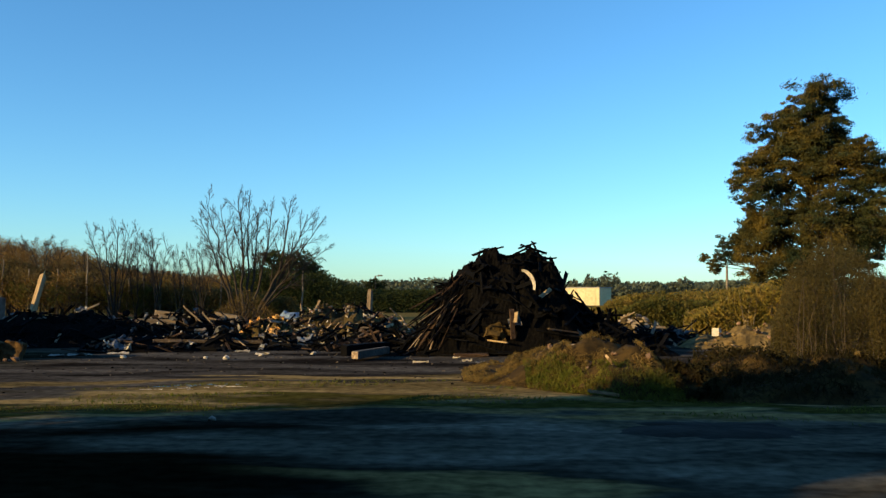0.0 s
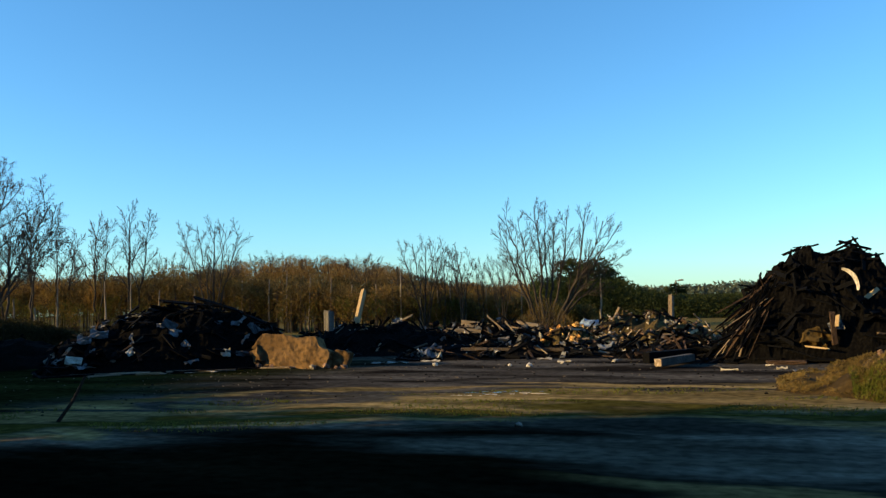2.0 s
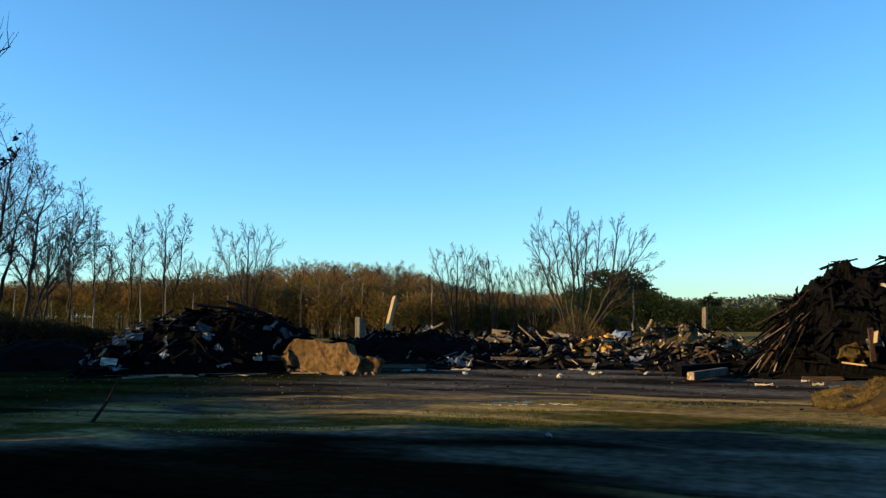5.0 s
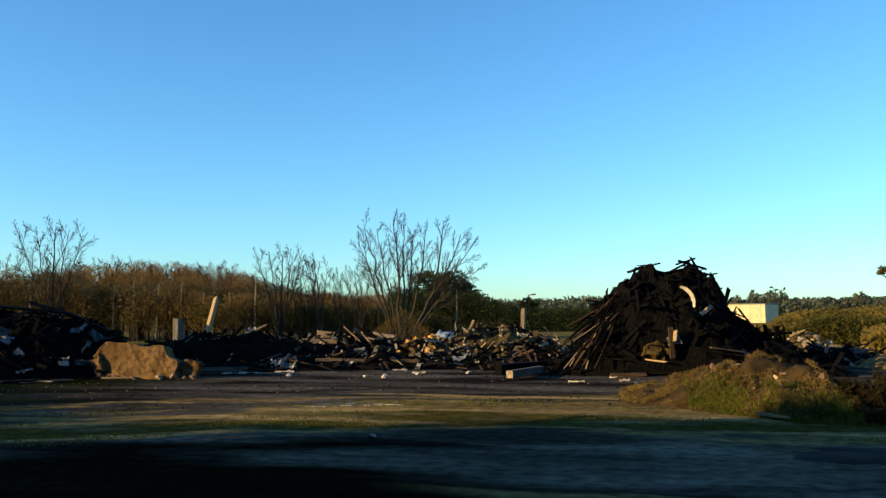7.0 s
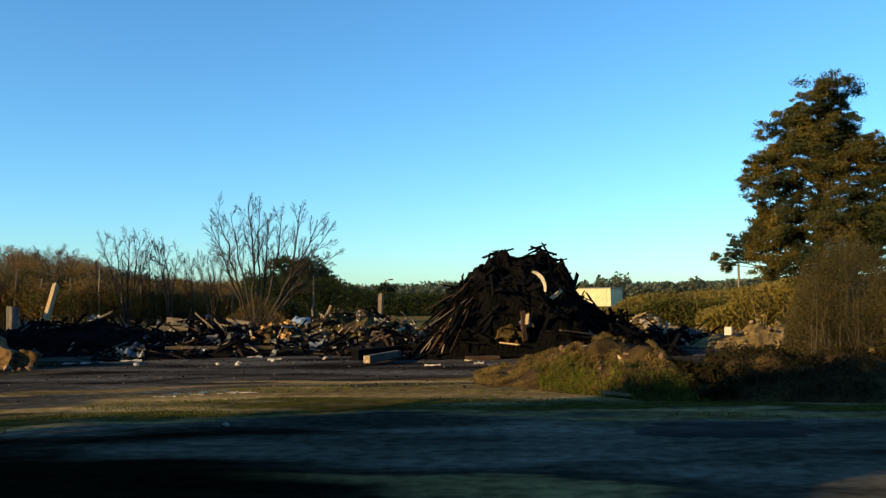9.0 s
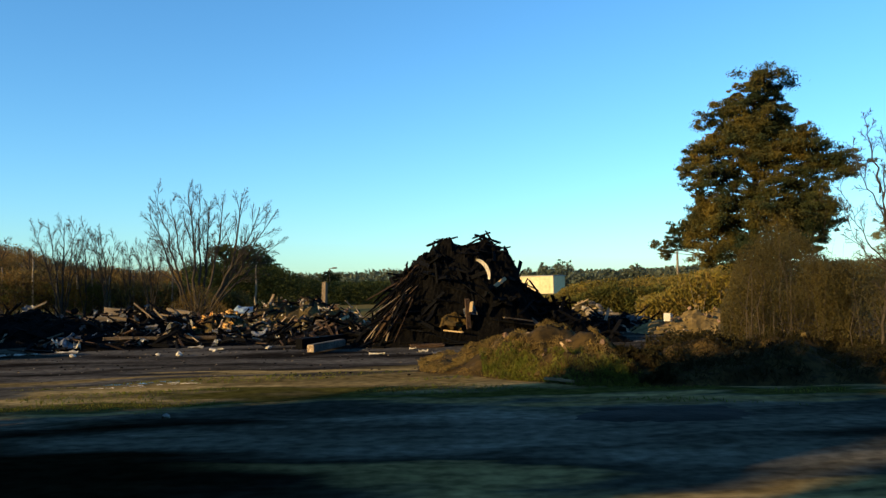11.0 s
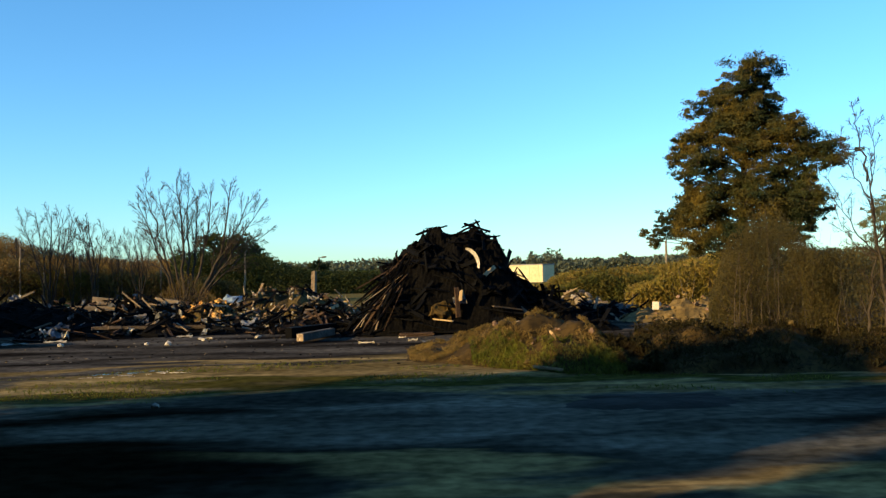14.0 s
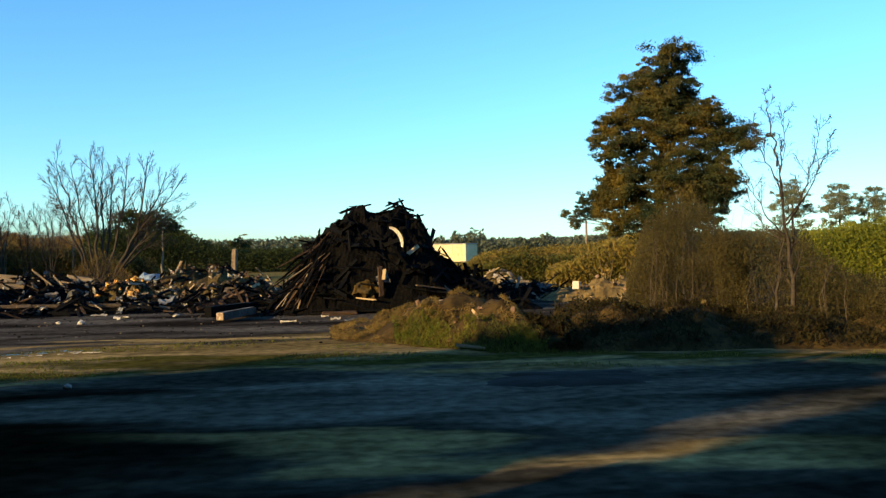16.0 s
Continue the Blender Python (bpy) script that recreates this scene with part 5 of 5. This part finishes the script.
thicket("far_tree_line", "line of distant woods on the horizon, coloured for haze", -8, 42, 330, 420, [(-8, 6.5), (-2, 7.2), (2, 8.0), (8, 6), (14, 6.0), (24, 7.5), (42, 8)], 40000, 0.8, 0.5, 0.2, M_FARHAZE, 106, 0, 0, None, 0, 0, 14.0)
thicket("far_tree_clumps", "clumps of distant round-topped trees beyond a building", 8.2, 24, 200, 215, [(8.2, 4.4), (8.9, 5.2), (9.2, 3), (9.6, 6.0), (10.3, 5.2), (10.8, 6.4), (11.6, 6.2), (11.9, 3.4), (13.4, 3.6), (14.0, 5.2), (14.6, 3.6), (16, 5.2), (16.6, 3.6), (18, 4.8), (24, 5.5)], 7000, 0.55, 0.5, 0.1, M_FARHAZE, 107, 0, 0, None, 0, 0, 5.0)
thicket("vine_thicket", "tangle of grey-brown vines climbing a bush", 21.0, 28.6, 17.6, 21.8, [(21.0, 1.0), (21.8, 1.7), (22.6, 2.2), (23.6, 2.6), (25.2, 2.65), (26.4, 2.35), (27.4, 2.0), (28.6, 1.8)], 90000, 0.028, 0.26, 0.5, M_VINE, 108, 200, 0.007, None, 0.2, 0.2, 0.9)
thicket("sunlit_scrub", "sunlit yellow-brown scrub beside the cedar", 15.8, 23.5, 36, 42, [(15.8, 0.8), (17.5, 1.2), (20, 1.9), (23.5, 2.3)], 13000, 0.1, 0.35, 0.8, M_SCRUB, 109, 160, 0.015, M_PALEBARK)
thicket("brown_thicket", "dense dry brown thicket beside the track", 26.5, 44, 17.2, 21.5, [(26.5, 1.8), (28, 1.95), (32, 1.9), (33, 1.3), (36, 1.0), (44, 0.9)], 110000, 0.029, 0.26, 0.6, M_VINE, 110, 260, 0.008, None, 0.05, 0.22, 0.9)
rng = np.random.default_rng(77)
for k in range(10):  # dead saplings in the thicket
    az, d, h = rng.uniform(21.5, 36), rng.uniform(16.8, 17.6), rng.uniform(0.7, 1.6)
    x, y, _ = pol(az, d)
    root = tagged(new("dead_sapling", limb_mesh("dead_sapling", [(0, 0, -0.1), (rng.normal() * 0.05, 0, h * 0.4), (rng.normal() * 0.12, 0, h * 0.75), (rng.normal() * 0.2, 0, h)], (0.009, 0.008, 0.006, 0.003), M_TWIG, 5)),
                  "thin brown dead sapling standing in the thicket", "sapling", "dead saplings in the thicket")
    root.matrix_basis = pose(x, y, ground_z(x, y) + max(0, mound_z(x, y)))
thicket("green_thicket", "tall yellow-green leafy thicket in the sun", 31.6, 46, 27, 31, [(31.2, 1.9), (33, 2.15), (36, 2.4), (46, 2.7)], 60000, 0.05, 0.42, 0.5, M_BRIGHT, 111, 100, 0.015)


# strips of thin grass along the track
def grass_strip():
    rng = np.random.default_rng(9)
    pts = []
    while len(pts) < 4500:
        az, d = rng.uniform(-50, 42), rng.uniform(12.5, 17)
        x, y, _ = pol(az, d)
        if noise.noise((x * 0.35, y * 0.9, 4.0)) < 0.05 or mound_z(x, y) > 0:
            continue
        pts.append((x, y, ground_z(x, y) + 0.015))
    tagged(new("yard_grass", cards("yard_grass", pts, 0.035, 0.2, 1.0, M_GRASS, rng)), "thin short winter grass on the dirt", "grass", "", "stuff")


grass_strip()


def gravel():
    """Small stones and crumbs of rubble strewn over the yard."""
    rng = np.random.default_rng(19)
    for name, mat_, count, label in (("gravel", M_RUBBLE, 700, "small pale stones strewn over the dirt"), ("char_crumbs", M_CHAR, 900, "small charred crumbs strewn over the dirt")):
        verts, quads = [], []
        for i in range(count):
            az, d = rng.uniform(-50, 38), 16 + 12 * rng.random() ** 0.6
            x, y, _ = pol(az, d)
            r = rng.uniform(0.008, 0.025) * (1.2 if name == "char_crumbs" else 1)
            z = ground_z(x, y) + mound_z(x, y)
            b = len(verts)
            for kz, f in ((-0.3, 1.0), (0.7, 0.6)):
                for q in range(4):
                    a = math.pi / 2 * q + rng.uniform(-0.4, 0.4)
                    verts.append((x + r * f * 1.5 * math.cos(a), y + r * f * math.sin(a), z + r * kz * rng.uniform(0.7, 1.2)))
            quads += [(b + q, b + (q + 1) % 4, b + 4 + (q + 1) % 4, b + 4 + q) for q in range(4)] + [(b + 4, b + 5, b + 6, b + 7)]
        tagged(new(name, mesh_faces(name, verts, np.array(quads), mat_)), label, "gravel", "", "stuff")


gravel()


# ---- far building ----
def far_building():
    root = tagged(new("low_building"), "long low cream metal building with a flat roof", "building")
    x, y, _ = pol(10.4, 150)
    root.matrix_basis = pose(x, y, 0, 0, 0, -35)

    def box(sx, sy, sz, bev):
        bm = bmesh.new()
        bmesh.ops.create_cube(bm, size=1.0)
        bmesh.ops.scale(bm, vec=(sx, sy, sz), verts=bm.verts)
        bmesh.ops.bevel(bm, geom=bm.edges[:], offset=bev, segments=1, affect="EDGES")
        return bm

    part("wall", from_bm("wall", box(16, 5, 3.4, 0.05), M_WALL), root, "", pose(-8, 2.5, 1.2))
    part("roof", from_bm("roof", box(16.3, 5.3, 0.14, 0.03), M_ROOF), root, "", pose(-8, 2.5, 2.98))
    for k in range(9):
        part("wall_rib", from_bm("wall_rib", box(0.08, 0.06, 3.3, 0.01), M_WALL), root, "", pose(-0.8 - 1.8 * k, -0.02, 1.2))


far_building()


# ---- overhanging branches of a tree beside the camera ----
def side_tree():
    rng = np.random.default_rng(77)
    root = tagged(new("roadside_tree"), "leafless roadside tree with thin drooping branches", "tree")
    foot = pol(-72, 8.0)
    root.matrix_basis = pose(foot[0], foot[1], ground_z(foot[0], foot[1]) - 0.1)
    trunk, p = [], np.array((0.0, 0, 0))
    for i in range(6):
        q = np.array((rng.normal() * 0.05, rng.normal() * 0.05, 0.9 * (i + 1)))
        trunk.append((p, q, 0.16 - 0.02 * i, 0.14 - 0.02 * i))
        p = q
    part("trunk", limb_mesh("trunk", [g[0] for g in trunk] + [p], [g[2] for g in trunk] + [0.03], M_BARK, 8), root)
    # bearing and rise of each branch along its free end, the height at which it leaves the trunk, its radius, leafy or not
    ends = [(((-53.6, 14.2), (-52.3, 14.2), (-51.4, 15.2), (-50.5, 16.3), (-49.3, 17.0)), 3.3, 0.02, False), (((-53.6, 14.5), (-52.4, 14.2), (-51.2, 15.2), (-50.3, 15.8)), 3.2, 0.014, False),
            (((-53.5, 13.5), (-52.4, 14.3), (-51.2, 14.8)), 3.0, 0.012, False), (((-53.6, 13.0), (-53.2, 13.5), (-52.1, 13.6), (-51.7, 14.1)), 2.9, 0.009, False),
            (((-54.0, 13.4), (-53.4, 12.6), (-53.0, 12.5)), 2.9, 0.009, False), (((-55.0, 16.0), (-53.5, 17.0), (-52.6, 18.4)), 3.6, 0.012, False),
            (((-53.5, 8.7), (-52.4, 9.2), (-51.0, 9.6), (-49.6, 9.9), (-49.1, 10.3), (-48.8, 10.6)), 2.3, 0.013, True)]
    twigs, leaves = [], []
    for way, z0, r0, leafy_ in ends:
        free = [pol(az, 5.2, EYE + 5.2 * math.tan(radians(el))) - foot for az, el in way]
        a = np.array((0, 0, z0))
        line = [a + (free[0] - a) * f + rng.normal(size=3) * 0.02 for f in (0.0, 0.25, 0.5, 0.75)] + free
        n = len(line) - 1
        part("branch", limb_mesh("branch", line, [max(0.0025, r0 * (1 - 0.85 * i / n)) for i in range(n + 1)], M_BARK, 6), root)
        for p, q in zip(line[3:], line[4:]):
            step = q - p
            for _ in range(3 if leafy_ else 6):
                at = p + step * rng.random()
                dd = np.array((rng.normal() * 0.3, rng.normal() * 0.3, 0.9)) + step * 1.2
                ln = rng.uniform(0.02, 0.06) if leafy_ else rng.uniform(0.1, 0.36)
                mid = at + dd * ln * 0.5
                twigs += [(at, mid, 0.003, 0.002), (mid, mid + (dd + rng.normal(size=3) * 0.35) * ln * 0.5, 0.002, 0.001)]
                if leafy_ and rng.random() < 0.75:
                    c = mid + dd * ln * 0.6
                    leaves += [c + rng.normal(size=3) * 0.014 for _ in range(3)]
    leaves += [free[-1] + np.array((dx, 0, dz)) for dx, dz in ((-0.01, 0.1), (-0.012, 0.11), (0.02, 0.13), (0.03, 0.14))]
    tagged(part("twig_spray", tubes("twig_spray", twigs, M_BARK, 4), root), kind="stuff")
    tagged(part("leaf_spray", cards("leaf_spray", leaves, 0.026, 0.45, 0.3, M_LEAF, rng), root, "few curled dead leaves"), kind="stuff")


side_tree()
p = pol(-44.3, 15.0)
tagged(new("leaning_stick", tubes("leaning_stick", [((p[0], p[1], -0.05), (p[0] + 0.22, p[1] + 0.16, 0.35), 0.035, 0.03), ((p[0] + 0.22, p[1] + 0.16, 0.35), (p[0] + 0.36, p[1] + 0.26, 0.72), 0.03, 0.02)], M_BARK, 6)),
       "dark broken stick leaning out of the grass", "stick")

loose("pale_twig", "short pale twig lying on dark ground", "stick", PL[1], pol(-50.0, 8.1, 0.03), 0.22, 0.025, 0.02, 0.9)
loose("white_stone", "small white lump lying on dark grass", "stone", CHUNKS["white"][1], pol(-52.0, 16.0, 0.06), 0.08, 0.06, 0.16, 0.3, "white lumps on the yard")

# ---- unseen woods added behind and beside the camera to shade the near ground ----
def shade_wood():
    """Unseen woods on the sunny side; their canopy line is shaped to draw the edge of the shade across the yard."""
    rng = np.random.default_rng(120)
    ax, ay = -math.sin(sa), -math.cos(sa)  # the way the light goes over the ground
    n, s = rng.uniform(-30, 14.4, 130000), rng.uniform(-62, -3, 130000)
    x, y = n * -ay + s * ax, n * ax + s * ay
    ragged = np.array([noise.noise((p * 0.35, q * 0.2, 2.0)) for p, q in zip(n, s)])
    reach = np.interp(n, (-30, 3, 5, 7, 7.8, 9.3, 10, 11, 12.1, 13.3, 14.4), (60, 17, 12.5, 9.7, 13.5, 13.8, 10.5, 8.0, 6.4, 1.9, -0.8)) + 2.0 * ragged + rng.normal(size=len(n)) * 1.1  # how far the shade goes
    high = np.clip((reach - s) * math.tan(se), 0.8, 15)
    keep = (np.degrees(np.arctan2(x, y)) < -62) & (np.hypot(x, y) > 4.5)
    keep &= rng.random(len(n)) < 10 ** -np.clip((n - 10.8) / 1.6, 0, 3)  # thinner towards the open yard
    keep &= ~((n > 4.1) & (n < 5.2) & (rng.random(len(n)) < 0.99))  # a gap cut in the belt to let a streak of sun through
    x, y, high = x[keep], y[keep], high[keep]
    z = rng.random(len(x)) * high
    # the belt goes on unseen along the yard's side, further back, to shade the left ground
    n, s = rng.uniform(13, 60, 60000), rng.uniform(-72, -18, 60000)
    x2, y2 = n * -ay + s * ax, n * ax + s * ay
    reach = np.interp(n, (13, 20, 28, 40, 60), (-1.5, -4.0, -5.5, -9.0, -15.0)) + rng.normal(size=len(n)) * 1.5
    high = np.clip((reach - s) * math.tan(se), 0.8, 15)
    keep = (np.degrees(np.arctan2(x2, y2)) < -62) & (np.hypot(x2, y2) > 9)
    x, y, z = np.append(x, x2[keep]), np.append(y, y2[keep]), np.append(z, (rng.random(len(n)) * high)[keep])
    wood = tagged(new("roadside_wood", cards("roadside_wood", np.stack([x, y, z], 1), 0.4, 0.45, 0.3, M_PINE, rng)), "unseen dense belt of trees that shades the yard", "wood", "", "stuff")
    # trees added behind the camera to hold back skylight
    x, y, z = rng.uniform(-20, 40, 60000), rng.uniform(-16, -3.0, 60000), rng.uniform(0.2, 14, 60000)
    keep = ~((x < 4) & (x * -ay + y * ax > -6))
    tagged(part("wood_behind", cards("wood_behind", np.stack([x, y, z], 1)[keep | (y < -8)], 0.45, 0.45, 0.3, M_PINE, rng), wood), kind="stuff")


shade_wood()
# two evergreens out of view, added to shade the pile at the side
for i, (n, s, k) in enumerate(((30.2, -29, 1.42), (33.0, -27, 1.38))):
    ax, ay = -math.sin(sa), -math.cos(sa)
    ob = leafy("shade_tree", "unseen tall evergreen that shades the yard's side", (n * -ay + s * ax, n * ax + s * ay), BUSHY, 420, 0.17, 0.45, M_PINE, 130 + i, 5.4, 0.2, "tree", 30)
    ob.scale = (k, k, k)
    tagged(ob, group="evergreens beside the yard")
